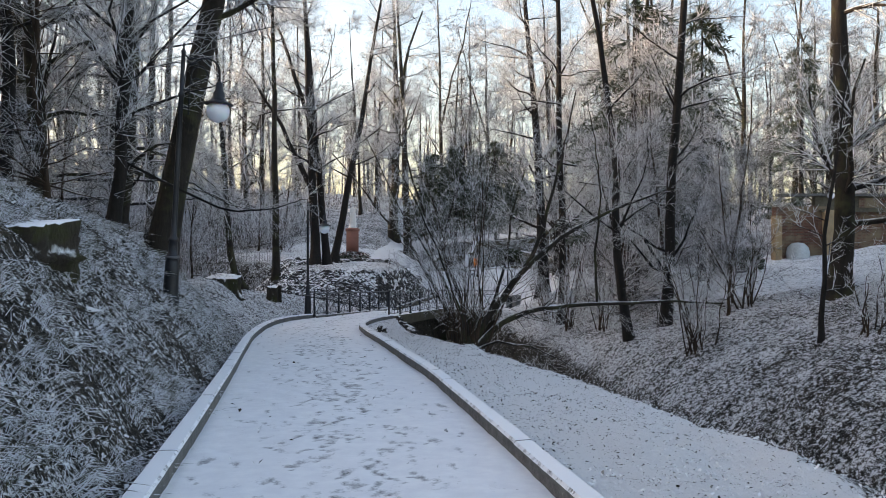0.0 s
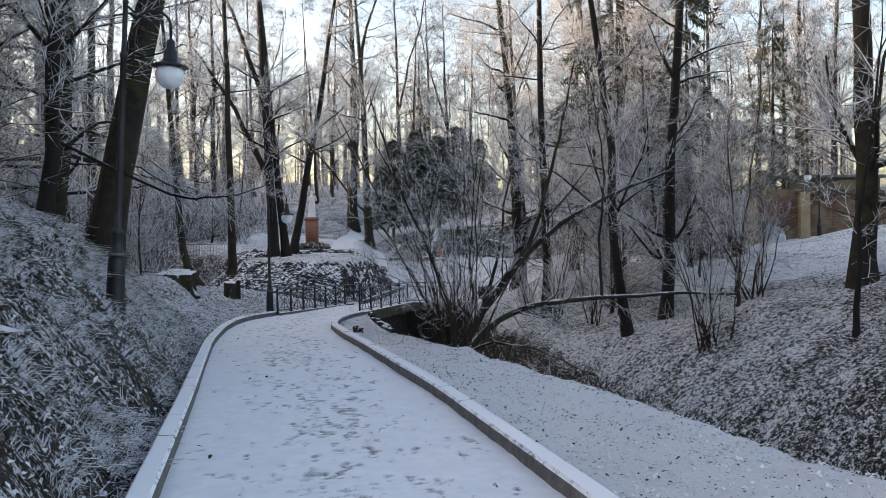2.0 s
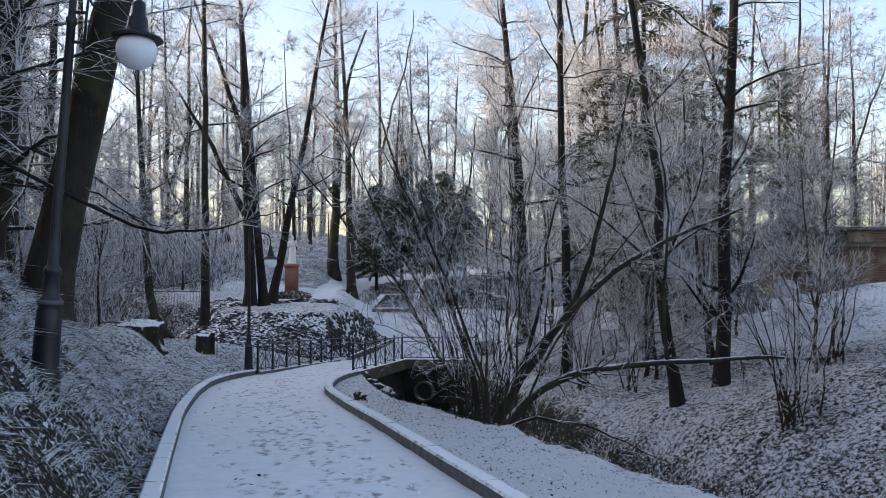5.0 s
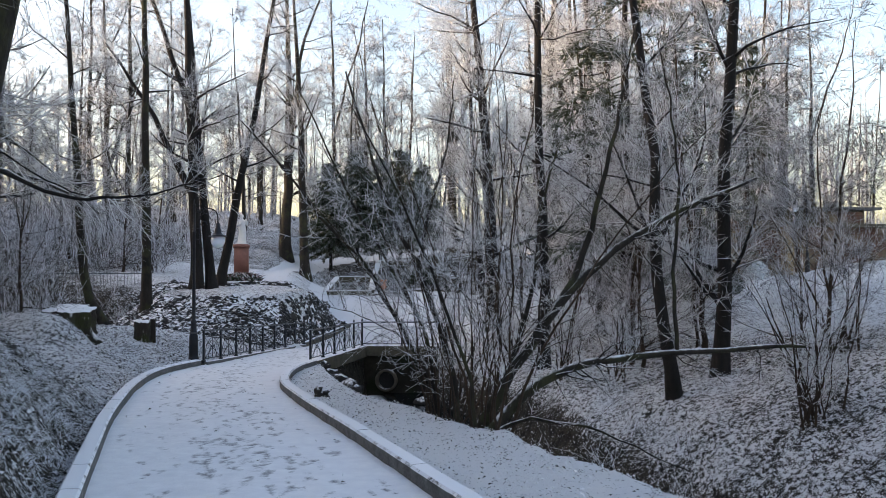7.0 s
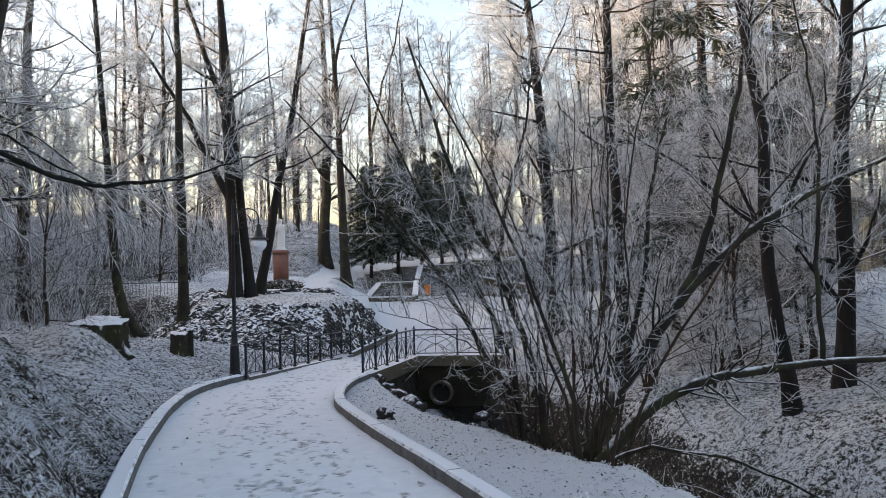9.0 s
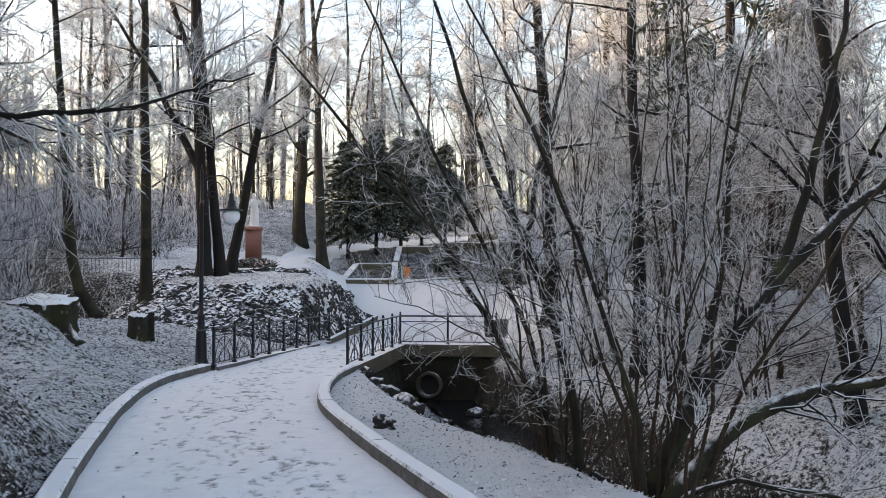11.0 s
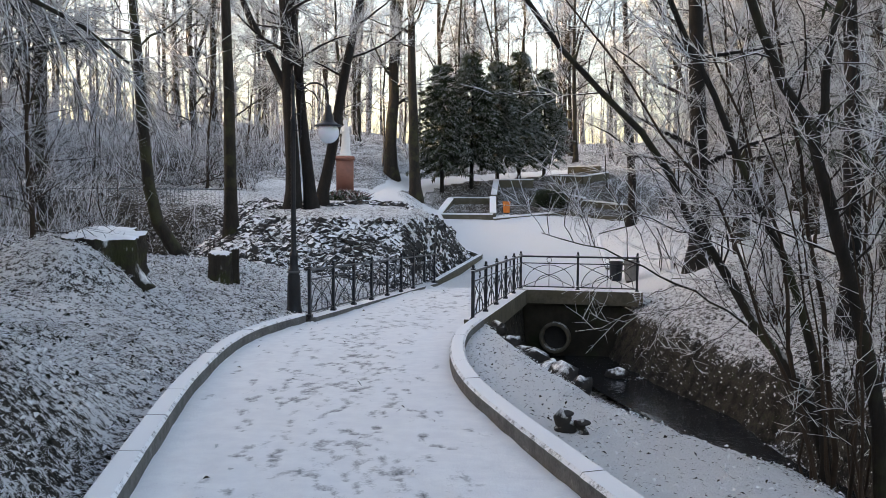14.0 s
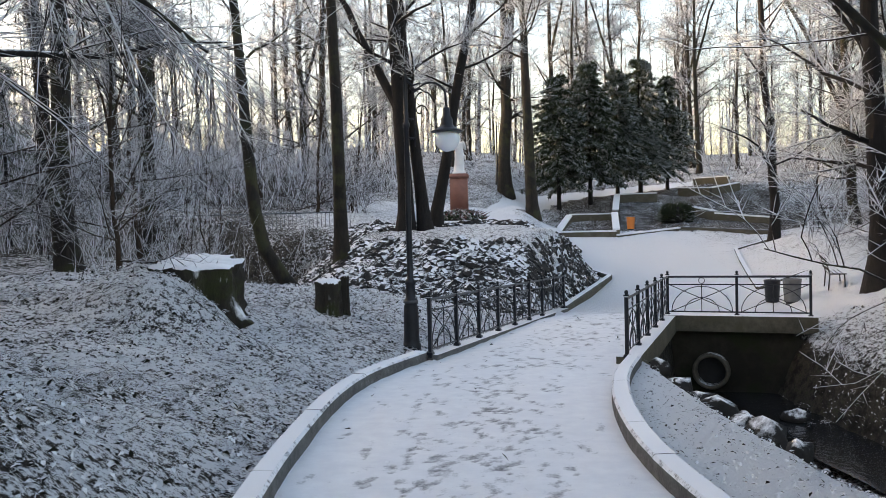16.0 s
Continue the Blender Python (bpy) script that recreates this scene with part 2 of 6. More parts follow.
class Geo:
    """Collects vertices and faces for one mesh."""

    def __init__(self):
        self.v, self.f, self.n = [], [], 0

    def add(self, v, f):
        v = np.asarray(v, float).reshape(-1, 3)
        self.v.append(v)
        f = np.asarray(f, int)
        self.f += (f + self.n).tolist()
        self.n += len(v)
        return self

    def tubes(self, P, R, sides=6):
        """A batch of tubes: P (N, K, 3) middle lines, R (N, K) radii."""
        P, R = np.asarray(P, float), np.asarray(R, float)
        N, K = R.shape
        T = np.gradient(P, axis=1)
        T /= np.linalg.norm(T, axis=2, keepdims=True) + 1e-9
        main = P[:, -1] - P[:, 0]
        ref = np.where(np.abs(main[:, 2:3]) > 0.75 * np.linalg.norm(main, axis=1, keepdims=True), [[1.0, 0.13, 0]], [[0.0, 0.1, 1.0]])[:, None, :]
        A = np.cross(T, np.broadcast_to(ref, T.shape))
        A /= np.linalg.norm(A, axis=2, keepdims=True) + 1e-9
        B = np.cross(T, A)
        ang = np.arange(sides) * 2 * np.pi / sides
        ring = A[:, :, None] * np.cos(ang)[:, None] + B[:, :, None] * np.sin(ang)[:, None]
        V = (P[:, :, None] + ring * R[:, :, None, None]).reshape(-1, 3)
        base = (np.arange(N) * K * sides)[:, None, None] + (np.arange(K - 1) * sides)[None, :, None]
        j, j2 = np.arange(sides), (np.arange(sides) + 1) % sides
        F = np.stack([base + j2, base + j, base + sides + j, base + sides + j2], -1).reshape(-1, 4)
        return self.add(V, F)

    def spikes(self, A, B, r):
        """A batch of pointed three-sided twigs from A to B (N, 3)."""
        d = B - A
        d = d / (np.linalg.norm(d, axis=1, keepdims=True) + 1e-9)
        a = np.cross(d, [[0.31, 0.17, 0.93]])
        a /= np.linalg.norm(a, axis=1, keepdims=True) + 1e-9
        b = np.cross(d, a)
        N = len(A)
        V = np.empty((N, 4, 3))
        for k in range(3):
            w = 2 * np.pi * k / 3
            V[:, k] = A + (a * math.cos(w) + b * math.sin(w)) * np.reshape(r, (-1, 1))
        V[:, 3] = B
        i = np.arange(N)[:, None] * 4
        F = np.concatenate([i + [1, 0, 3], i + [2, 1, 3], i + [0, 2, 3]])
        return self.add(V.reshape(-1, 3), F)

    def tube(self, pts, rad, sides=8, cap=True):
        pts = np.asarray(pts, float)
        rad = np.full(len(pts), rad) if np.isscalar(rad) else np.asarray(rad)
        n0 = self.n
        self.tubes(pts[None], rad[None], sides)
        if cap:
            self.f.append([n0 + i for i in range(sides)])
            self.f.append([self.n - 1 - i for i in range(sides)])
        return self

    def lathe(self, prof, segs=20, at=(0, 0, 0)):
        prof = np.asarray(prof, float)
        a = np.arange(segs) * 2 * np.pi / segs
        V = np.stack([prof[:, None, 0] * np.cos(a), prof[:, None, 0] * np.sin(a), np.broadcast_to(prof[:, None, 1], (len(prof), segs))], -1)
        F = [[i * segs + j, i * segs + (j + 1) % segs, (i + 1) * segs + (j + 1) % segs, (i + 1) * segs + j] for i in range(len(prof) - 1) for j in range(segs)]
        return self.add(V.reshape(-1, 3) + np.array(at), F)

    def box(self, c, size, m=None, bev=0.0):
        """A box about c; bev chamfers its upper edges."""
        x, y, z = np.array(size) / 2
        b = bev
        V = [(-x, -y, -z), (x, -y, -z), (x, y, -z), (-x, y, -z), (-x, -y, z - b), (x, -y, z - b), (x, y, z - b), (-x, y, z - b),
             (-x + b, -y + b, z), (x - b, -y + b, z), (x - b, y - b, z), (-x + b, y - b, z)]
        F = [(3, 2, 1, 0), (0, 1, 5, 4), (1, 2, 6, 5), (2, 3, 7, 6), (3, 0, 4, 7), (4, 5, 9, 8), (5, 6, 10, 9), (6, 7, 11, 10), (7, 4, 8, 11), (8, 9, 10, 11)]
        V = np.array(V)
        if m is not None:
            V = V @ np.array(m.to_3x3()).T
        return self.add(V + np.array(c), F)

    def grid(self, X, Y, Z):
        r, c = X.shape
        i = np.arange(r * c).reshape(r, c)
        F = np.stack([i[:-1, :-1], i[:-1, 1:], i[1:, 1:], i[1:, :-1]], -1).reshape(-1, 4)
        return self.add(np.stack([X, Y, Z], -1).reshape(-1, 3), F)

    def mesh(self, name, mat, smooth=True):
        me = bpy.data.meshes.new(name)
        me.from_pydata(np.concatenate(self.v).tolist(), [], self.f)
        me.materials.append(mat)
        if smooth:
            me.shade_smooth()
        me.update()
        return me


def part(name, geo, mat, parent=None, label="", smooth=True):
    """Links a Geo, or a mesh, as one object under a thing or a part."""
    ob = new(name, geo.mesh(name, mat, smooth) if isinstance(geo, Geo) else geo)
    ob.parent = parent
    return tagged(ob, label)


def thing(name, label, category, m=None, group="", kind=""):
    ob = new(name)
    ob.empty_display_size = 0.2
    if m is not None:
        ob.matrix_basis = m
    return tagged(ob, label, category, group, kind)


def sstep(x, a, b):
    t = np.clip((np.asarray(x, float) - a) / (b - a), 0, 1)
    return t * t * (3 - 2 * t)


def lattice(i, j, seed):
    q = np.sin(i * 127.1 + j * 311.7 + seed * 74.7) * 43758.5453
    return (q - np.floor(q)) * 2 - 1


def wob(x, y, s=1.0, seed=0.0):
    """Smooth random unevenness of two scales, about -1 to 1."""
    out = 0
    for k, a in ((0.8 / s, 0.75), (2.1 / s, 0.45)):
        u, v = np.asarray(x, float) * k + seed * 5.3, np.asarray(y, float) * k - seed * 2.7
        i, j = np.floor(u), np.floor(v)
        f, g = u - i, v - j
        f, g = f * f * (3 - 2 * f), g * g * (3 - 2 * g)
        out = out + a * ((lattice(i, j, seed) * (1 - f) + lattice(i + 1, j, seed) * f) * (1 - g) + (lattice(i, j + 1, seed) * (1 - f) + lattice(i + 1, j + 1, seed) * f) * g)
    return out


# ---- plan of the ground ----
LEFT_Y = [-8, 0, 5.8, 7.75, 12.1, 14.7, 19.1, 22.7, 25.0, 26.4, 27.5, 28.3]
LEFT_X = [0.4, -1.0, -1.97, -2.3, -3.06, -3.54, -4.33, -4.80, -4.95, -4.93, -4.65, -4.38]
RIGHT_Y = [-8, 0, 5.8, 8.0, 12.1, 14.3, 16.7, 18.6, 20.4, 22.8, 24.3, 25.7, 26.8, 27.8]
RIGHT_X = [3.0, 1.7, 0.79, 0.46, -0.2, -0.66, -1.14, -1.55, -1.92, -2.33, -2.36, -2.26, -2.08, -1.80]
LRAIL = ((-4.36, 28.3), (-2.10, 36.8))
RRAIL = ((-1.80, 27.85), (-0.25, 33.75))
BRAIL = ((-0.25, 33.75), (2.17, 32.9))


def smoothed(ys, xs):
    yy = np.linspace(ys[0], ys[-1], 400)
    xx = np.interp(yy, ys, xs)
    k = np.hanning(33)
    pad = np.concatenate([np.full(16, xx[0]) + (yy[1] - yy[0]) * np.arange(-16, 0) * (xx[1] - xx[0]) / (yy[1] - yy[0]), xx,
                          xx[-1] + np.arange(1, 17) * (xx[-1] - xx[-2])])
    return yy, np.convolve(pad, k / k.sum(), "valid")


LY, LX = smoothed(LEFT_Y + [LRAIL[1][1]], LEFT_X + [LRAIL[1][0]])
RY, RX = smoothed(RIGHT_Y + [RRAIL[1][1]], RIGHT_X + [RRAIL[1][0]])


def x_left(y):
    return np.interp(y, LY, LX)


def x_right(y):
    return np.interp(y, RY, RX)


def z_path(y):
    return np.interp(y, [-60, 0, 18, 28, 33.8, 37, 40, 43.5, 50, 56, 58, 61, 65, 72, 80, 130, 400],
                     [0.6, 0, -0.42, -0.73, -0.91, -1.1, -1.08, -0.88, -0.35, -0.12, 0.3, 0.75, 1.85, 2.7, 3.6, 8.0, 14])


def mound(x, y):
    r = np.hypot((x + 4.75) / 4.55, (y - 41.2) / 7.0)
    inside = sstep(-2.15 + (y - 36.85) * 0.27 - x, 0.0, 0.9)
    return np.clip(2.3 * (1 - r), 0, 1) * np.where(y > 36, inside, 1.0)


def x_creek(y):
    return np.interp(y, [-20, 0, 6, 11, 15, 18, 21, 24, 27, 30.4, 33.4], [15, 9.3, 7.4, 5.8, 4.6, 3.9, 3.2, 2.4, 1.6, 0.9, 0.62])


def height(x, y):
    x, y = np.broadcast_arrays(np.asarray(x, float), np.asarray(y, float))
    zp = z_path(y)
    xl, xr = x_left(y), x_right(y)
    # left bank, and an added ridge beyond it
    d = np.maximum(0, xl - 0.35 - x)
    s = 1.0 - 0.80 * sstep(y, 17, 25)
    bank = s * 3.0 * (1 - np.exp(-d / 2.0)) + 0.10 * np.minimum(d, 25)
    bank = bank - 0.95 * np.exp(-(((x + 8.8) / 1.7) ** 2 + ((y - 36.3) / 3.2) ** 2))
    bank = bank * (1 - sstep(y, 34, 43) * 0.35) + 1.0 * sstep(y, 43.8, 44.8) * sstep(-x, 1.5, 5)
    # the 17 m ridge is added out of view to block the low sun
    bank = bank - 1.5 * np.exp(-(((x + 11.0) / 2.9) ** 2 + ((y - 41.6) / 2.1) ** 2)) + 17 * sstep(-x, 24, 62) * (1 - sstep(y, 58, 80))
    # right: lawn strip, creek, far slope
    w = np.interp(y, [0, 6.5, 11, 15, 16.7, 20, 24, 26.5, 27.8, 28.6], [3.4, 2.6, 2.35, 2.0, 1.8, 1.6, 1.05, 0.6, 0.25, 0.02])
    xe, xc = xr + w, x_creek(y)
    zc = -2.35 + 0.35 * sstep(18 - y, 0, 14)
    t = sstep(x, xe, xe + (xc - xe) * (1 - 0.62 * sstep(y, 22.5, 28) - 0.2 * sstep(y, 27.6, 28.6)))
    lawn = zp + 0.02 - 0.05 * np.clip(x - xr, 0, 3)
    near = lawn + (zc - lawn) * t ** 0.8
    u = np.maximum(0, x - xc - 0.25 - 0.65 * sstep(y, 22, 28))
    amp = 3.0 - 0.7 * sstep(y, 18, 27)
    cut = sstep(y, 19, 25)
    far = zc + 0.95 * cut * (1 - np.exp(-(u / 0.32) ** 1.5)) + (amp - 1.05 * cut) * (1 - np.exp(-u / (2.3 + 0.5 * cut))) + 0.11 * np.minimum(np.maximum(0, u - 3), 30)
    right = np.where(x < xc, near, far)
    rim = np.interp(y, [33, 41, 47, 50, 56], [2.5, 3.6, 4.7, 5.3, 8.6])
    flat = zp + (0.38 * np.clip(x - rim, 0, 2.2) + 0.10 * np.clip(x - rim - 2.2, 0, 20)) * (1 - 0.7 * sstep(y, 44, 58))
    out = sstep(x, 2.3, 3.6)
    ww = 0.12 + 2.28 * out
    edge = np.interp(x, [-0.25, 2.17], [33.75, 32.9])
    shift = 0.36 * (1 - out)
    g = sstep(y, edge + shift - ww - 0.05, edge + shift - 0.05)
    right = right * (1 - g) + flat * g
    z = np.where(x < xl, zp + bank, np.where(x > xr, right, zp))
    # stone mound and the terrace of the statue behind it
    z = z + mound(x, y) * np.maximum(0, 0.78 - z) * sstep(y, 33.5, 36)
    z = np.maximum(z, np.where((y > 41) & (x < -1.2), 0.95 * sstep(y, 41, 45) * sstep(-x, 1.2, 3.2) + 0.05 * np.clip(y - 47, 0, 60) - 2 * (1 - sstep(y, 40, 44)), -9))
    z = z + 0.55 * np.exp(-(((x + 8.0) / 0.8) ** 2 + ((y - 27.4) / 0.9) ** 2)) + 0.25 * np.exp(-(((x + 7.1) / 0.6) ** 2 + ((y - 26.8) / 0.5) ** 2))
    z = z + 0.16 * np.exp(-(((x + 4.8) / 0.45) ** 2 + ((y - 8.35) / 0.4) ** 2))
    z = z + 0.30 * np.exp(-(((x + 7.45) / 0.75) ** 2 + ((y - 26.55) / 0.5) ** 2))
    z = z + 0.7 * np.exp(-(((x - 23.0) / 1.8) ** 2 + ((y - 41.8) / 1.0) ** 2))
    # unevenness away from the path
    z = z + 0.13 * wob(x, y, 0.35, 9) * np.exp(-((x - xc - 1.2) / 0.6) ** 2) * sstep(y, 18, 23) * (1 - sstep(y, 32.2, 33))
    off = np.clip(np.maximum(xl - 0.3 - x, x - xr - 0.3), 0, 1.5) / 1.5
    plaza = sstep(y, 33, 36) * sstep(x, -3, -1.5) * (1 - sstep(x, 5, 8)) * (1 - sstep(y, 56, 58))
    rough = off * (1 - plaza)
    tuft = 1 + 1.3 * (x < xl) * sstep(22 - y, 0, 6)
    z = z + rough * tuft * (0.06 * wob(x, y, 0.55, 1) + 0.04 * wob(x, y, 0.21, 2) + 0.016 * wob(x, y, 0.1, 6) + 0.12 * wob(x, y, 2.3, 3))
    return z


def ground_z(x, y):
    return float(height(x, y))

# ---- ground ----
def build_ground():
    xs = np.concatenate([-np.geomspace(420, 14, 26), np.arange(-13.5, -8, 0.3), np.arange(-8, 9, 0.1), np.arange(9, 14, 0.3), np.geomspace(14.3, 420, 26)])
    ys = np.concatenate([-np.geomspace(300, 4, 18), np.arange(-3.8, 34.5, 0.11), np.arange(34.6, 60, 0.35), np.arange(60.3, 82, 0.8), np.geomspace(83, 480, 26)])
    X, Y = np.meshgrid(xs, ys)
    Z = height(X, Y)
    onpath = (X > x_left(Y) - 0.05) & (X < x_right(Y) + 0.05) & (Y < 36)
    Z = np.where(onpath, Z - 0.06, Z)
    g = Geo().grid(X, Y, Z)
    me = g.mesh("ground", M_GROUND)
    # how much snow lies: thin on the grassy bank and in the leafy gully
    xl, xr = x_left(Y), x_right(Y)
    cover = np.full(X.shape, 0.74)
    cover = np.where(X < xl, 0.44 + 0.12 * sstep(Y, 17, 25), cover)
    cover = np.where((X < xl) & (Y > 44.5), 0.58, cover)
    we = np.interp(Y, [0, 6.5, 11, 15, 16.7, 20, 24, 26.5, 34], [3.4, 2.6, 2.35, 2.0, 1.8, 1.7, 1.25, 0.75, 0.3])
    gully = sstep(X, xr + we - 0.1, xr + we + 0.5) * (1 - sstep(X, x_creek(Y) + 4.0, x_creek(Y) + 6.5)) * (1 - sstep(Y, 32, 34))
    cover = np.where(X > xr, 0.68 - (0.155 + 0.06 * (1 - sstep(Y, 12, 20))) * gully - 0.10 * sstep(X, x_creek(Y) + 3.5, x_creek(Y) + 6), cover)
    foot = x_creek(Y) + 0.65 * sstep(Y, 22, 28)
    steep = sstep(X, foot - 0.6, foot) * (1 - sstep(X, foot + 0.55, foot + 0.95)) * sstep(Y, 15, 22) * (1 - sstep(Y, 32.9, 33.2))
    cover = cover - 0.12 * steep
    plaza = sstep(Y, 33.5, 34.2) * sstep(X, -3 + 0.9 * sstep(Y, 44, 47), -1.0 + 0.1 * sstep(Y, 44, 47)) * (1 - sstep(X, 3.2, 4.5)) * (1 - sstep(Y, 56, 57.5))
    cover = np.maximum(cover, 1.15 * plaza)
    cover = np.where(Y > 57.5, 0.50 - 0.07 * sstep(X, -2, 0) * (1 - sstep(X, 10, 13)) * (1 - sstep(Y, 70, 76)), cover)
    # the snowy walk that climbs past the statue and behind the evergreens
    walk_y = np.array([48, 52, 57, 62, 66, 69, 72, 76])
    walk_x = np.array([-3.4, -3.9, -4.0, -3.2, -1.6, 0.8, 4.5, 10.0])
    on_walk = 1 - sstep(np.abs(X - np.interp(Y, walk_y, walk_x)), 0.6 + 1.4 * sstep(Y, 62, 70), 0.9 + 1.8 * sstep(Y, 62, 70))
    cover = np.maximum(cover, (0.72 + 0.3 * sstep(Y, 60, 64)) * on_walk * sstep(Y, 48, 50) * (1 - sstep(Y, 75, 77)))
    cover = cover - 0.13 * sstep(-X, 9.5, 13) * (1 - sstep(Y, 60, 66))
    gy, gx = np.gradient(Z, ys, xs)
    cover = cover - (0.05 + 0.35 * sstep(Y, 26.5, 27.5)) * sstep(np.hypot(gx, gy), 1.2, 2.2) * (X > xr) * (Y < 35)
    cover = cover - 0.20 * np.exp(-(((X + 10.2) / 2.8) ** 2 + ((Y - 40) / 4.2) ** 2))
    cover = cover + 0.05 * wob(X, Y, 0.3, 8) * (plaza < 0.1)
    a = me.attributes.new("cover", "FLOAT", "POINT")
    a.data.foreach_set("value", cover.astype(np.float32).ravel())
    return tagged(new("ground", me), "snow-dusted park ground with grass and fallen leaves", "ground", kind="structure")


ground = build_ground()


def build_path():
    rows = np.arange(-6, 37.0, 0.055)
    cols = np.linspace(0, 1, 56)
    Yg, C = np.meshgrid(rows, cols, indexing="ij")
    X = x_left(Yg) * (1 - C) + x_right(np.minimum(Yg, 33.7)) * C
    Z = z_path(Yg) + 0.012 * wob(X, Yg, 0.5, 4) + 0.006 * wob(X, Yg, 0.17, 5)
    tread = np.zeros(X.shape)
    rng = np.random.default_rng(5)
    for k in range(2300):
        cy = rng.uniform(-2, 36)
        cx = x_left(cy) + (x_right(cy) - x_left(cy)) * np.clip(rng.normal(0.52, 0.2), 0.06, 0.94)
        a = rng.normal(0.17, 0.35)
        i0, i1 = np.searchsorted(rows, [cy - 0.25, cy + 0.25])
        dx, dy = X[i0:i1] - cx, Yg[i0:i1] - cy
        p, q = dx * np.cos(a) + dy * np.sin(a), -dx * np.sin(a) + dy * np.cos(a)
        sole = np.maximum(np.exp(-((p / 0.04) ** 4 + ((q - 0.045) / 0.07) ** 4)), np.exp(-((p / 0.03) ** 4 + ((q + 0.085) / 0.034) ** 4)))
        sole = sole * rng.uniform(0.15, 0.85)
        tread[i0:i1] = np.maximum(tread[i0:i1], sole)
    Z = Z - 0.012 * tread
    me = Geo().grid(X, Yg, Z).mesh("path", M_PATH)
    a = me.attributes.new("tread", "FLOAT", "POINT")
    a.data.foreach_set("value", tread.astype(np.float32).ravel())
    return tagged(new("path", me), "footpath under thin trodden snow with shoe prints", "path", kind="structure")


path = build_path()


def kerb_run(pts, parent, width=0.18, top=0.14, length=1.0, name="kerb_stone"):
    """Kerb stones laid end to end along a line of x, y; z from the path beside it."""
    pts = np.asarray(pts, float)
    s = np.concatenate([[0], np.cumsum(np.linalg.norm(np.diff(pts, axis=0), axis=1))])
    n = max(1, round(s[-1] / length))
    for i in range(n):
        u = np.linspace(s[-1] * i / n + 0.0012, s[-1] * (i + 1) / n - 0.0012, 4)
        px, py = np.interp(u, s, pts[:, 0]), np.interp(u, s, pts[:, 1])
        tx, ty = np.gradient(px), np.gradient(py)
        q = np.hypot(tx, ty)
        nx, ny = -ty / q, tx / q
        z = z_path(py) + random.uniform(-0.003, 0.003)
        prof = [(0, -0.15), (0, top - 0.025), (0.02, top), (width - 0.025, top + 0.004), (width, top - 0.025), (width, -0.15)]
        V = np.array([[(px[k] + nx[k] * a, py[k] + ny[k] * a, z[k] + b) for a, b in prof] for k in range(4)])
        F = [(k * 6 + j, k * 6 + j + 1, k * 6 + j + 7, k * 6 + j + 6) for k in range(3) for j in range(5)] + [(0, 5, 4, 3), (0, 3, 2, 1), (18, 19, 20, 21), (18, 21, 22, 23)]
        g = Geo()
        g.add(V.reshape(-1, 3), [f for f in F if len(f) == 4])
        part(name, g, M_KERB, parent, smooth=False)


yy = np.arange(-6, 28.3, 0.25)
kerb_run(np.stack([x_left(yy), yy], 1), path)
yy = np.arange(27.75, -6, -0.25)
kerb_run(np.stack([x_right(yy), yy], 1), path)

# ---- trees ----


def unit(v):
    return v / (np.linalg.norm(v, axis=-1, keepdims=True) + 1e-9)


def sprout(rng, P, R, n, length, spread, up, K, thick, lo=0.2, hi=1.0, curl=0.15):
    """Children on the middle lines P (N, K0, 3): n on each, K points long. Returns their lines and radii."""
    N, K0 = R.shape
    u = rng.uniform(lo, hi, (N, n)) * (K0 - 1.001)
    i = u.astype(int)
    f = (u - i)[..., None]
    a = np.arange(N)[:, None]
    start = P[a, i] * (1 - f) + P[a, i + 1] * f
    r = (R[a, i] * (1 - f[..., 0]) + R[a, i + 1] * f[..., 0]) * thick
    tang = unit(P[a, i + 1] - P[a, i])
    side = rng.normal(size=(N, n, 3))
    side = unit(side - (side * tang).sum(-1, keepdims=True) * tang)
    ang = np.radians(rng.normal(spread, spread * 0.22, (N, n, 1)))
    d = unit(tang * np.cos(ang) + side * np.sin(ang) + np.array([0, 0, up]))
    L = length * rng.uniform(0.55, 1.25, (N, n, 1)) * (1.15 - 0.6 * (u / (K0 - 1)))[..., None]
    C = np.empty((N, n, K, 3))
    C[:, :, 0] = start
    for k in range(1, K):
        d = unit(d + rng.normal(0, curl, d.shape) + np.array([0, 0, up * 0.25]))
        C[:, :, k] = C[:, :, k - 1] + d * L / (K - 1)
    taper = np.linspace(1, 0.25, K)
    RR = np.maximum(r[..., None] * taper, 0.0028)
    return C.reshape(N * n, K, 3), RR.reshape(N * n, K)


def stem_line(rng, h, lean=(0, 0), bend=0.05, K=14, curve=(0, 0), foot=0.0):
    t = np.linspace(0, 1, K) ** 1.35
    w = np.cumsum(rng.normal(0, bend, (K, 2)), axis=0) * h / K
    x = lean[0] * h * t + curve[0] * t * t + foot * (1 - np.exp(-h * t / 0.9)) + w[:, 0] - w[0, 0]
    y = lean[1] * h * t + curve[1] * t * t + w[:, 1] - w[0, 1]
    return np.stack([x, y, h * t - 0.25 * (t == 0)], 1)


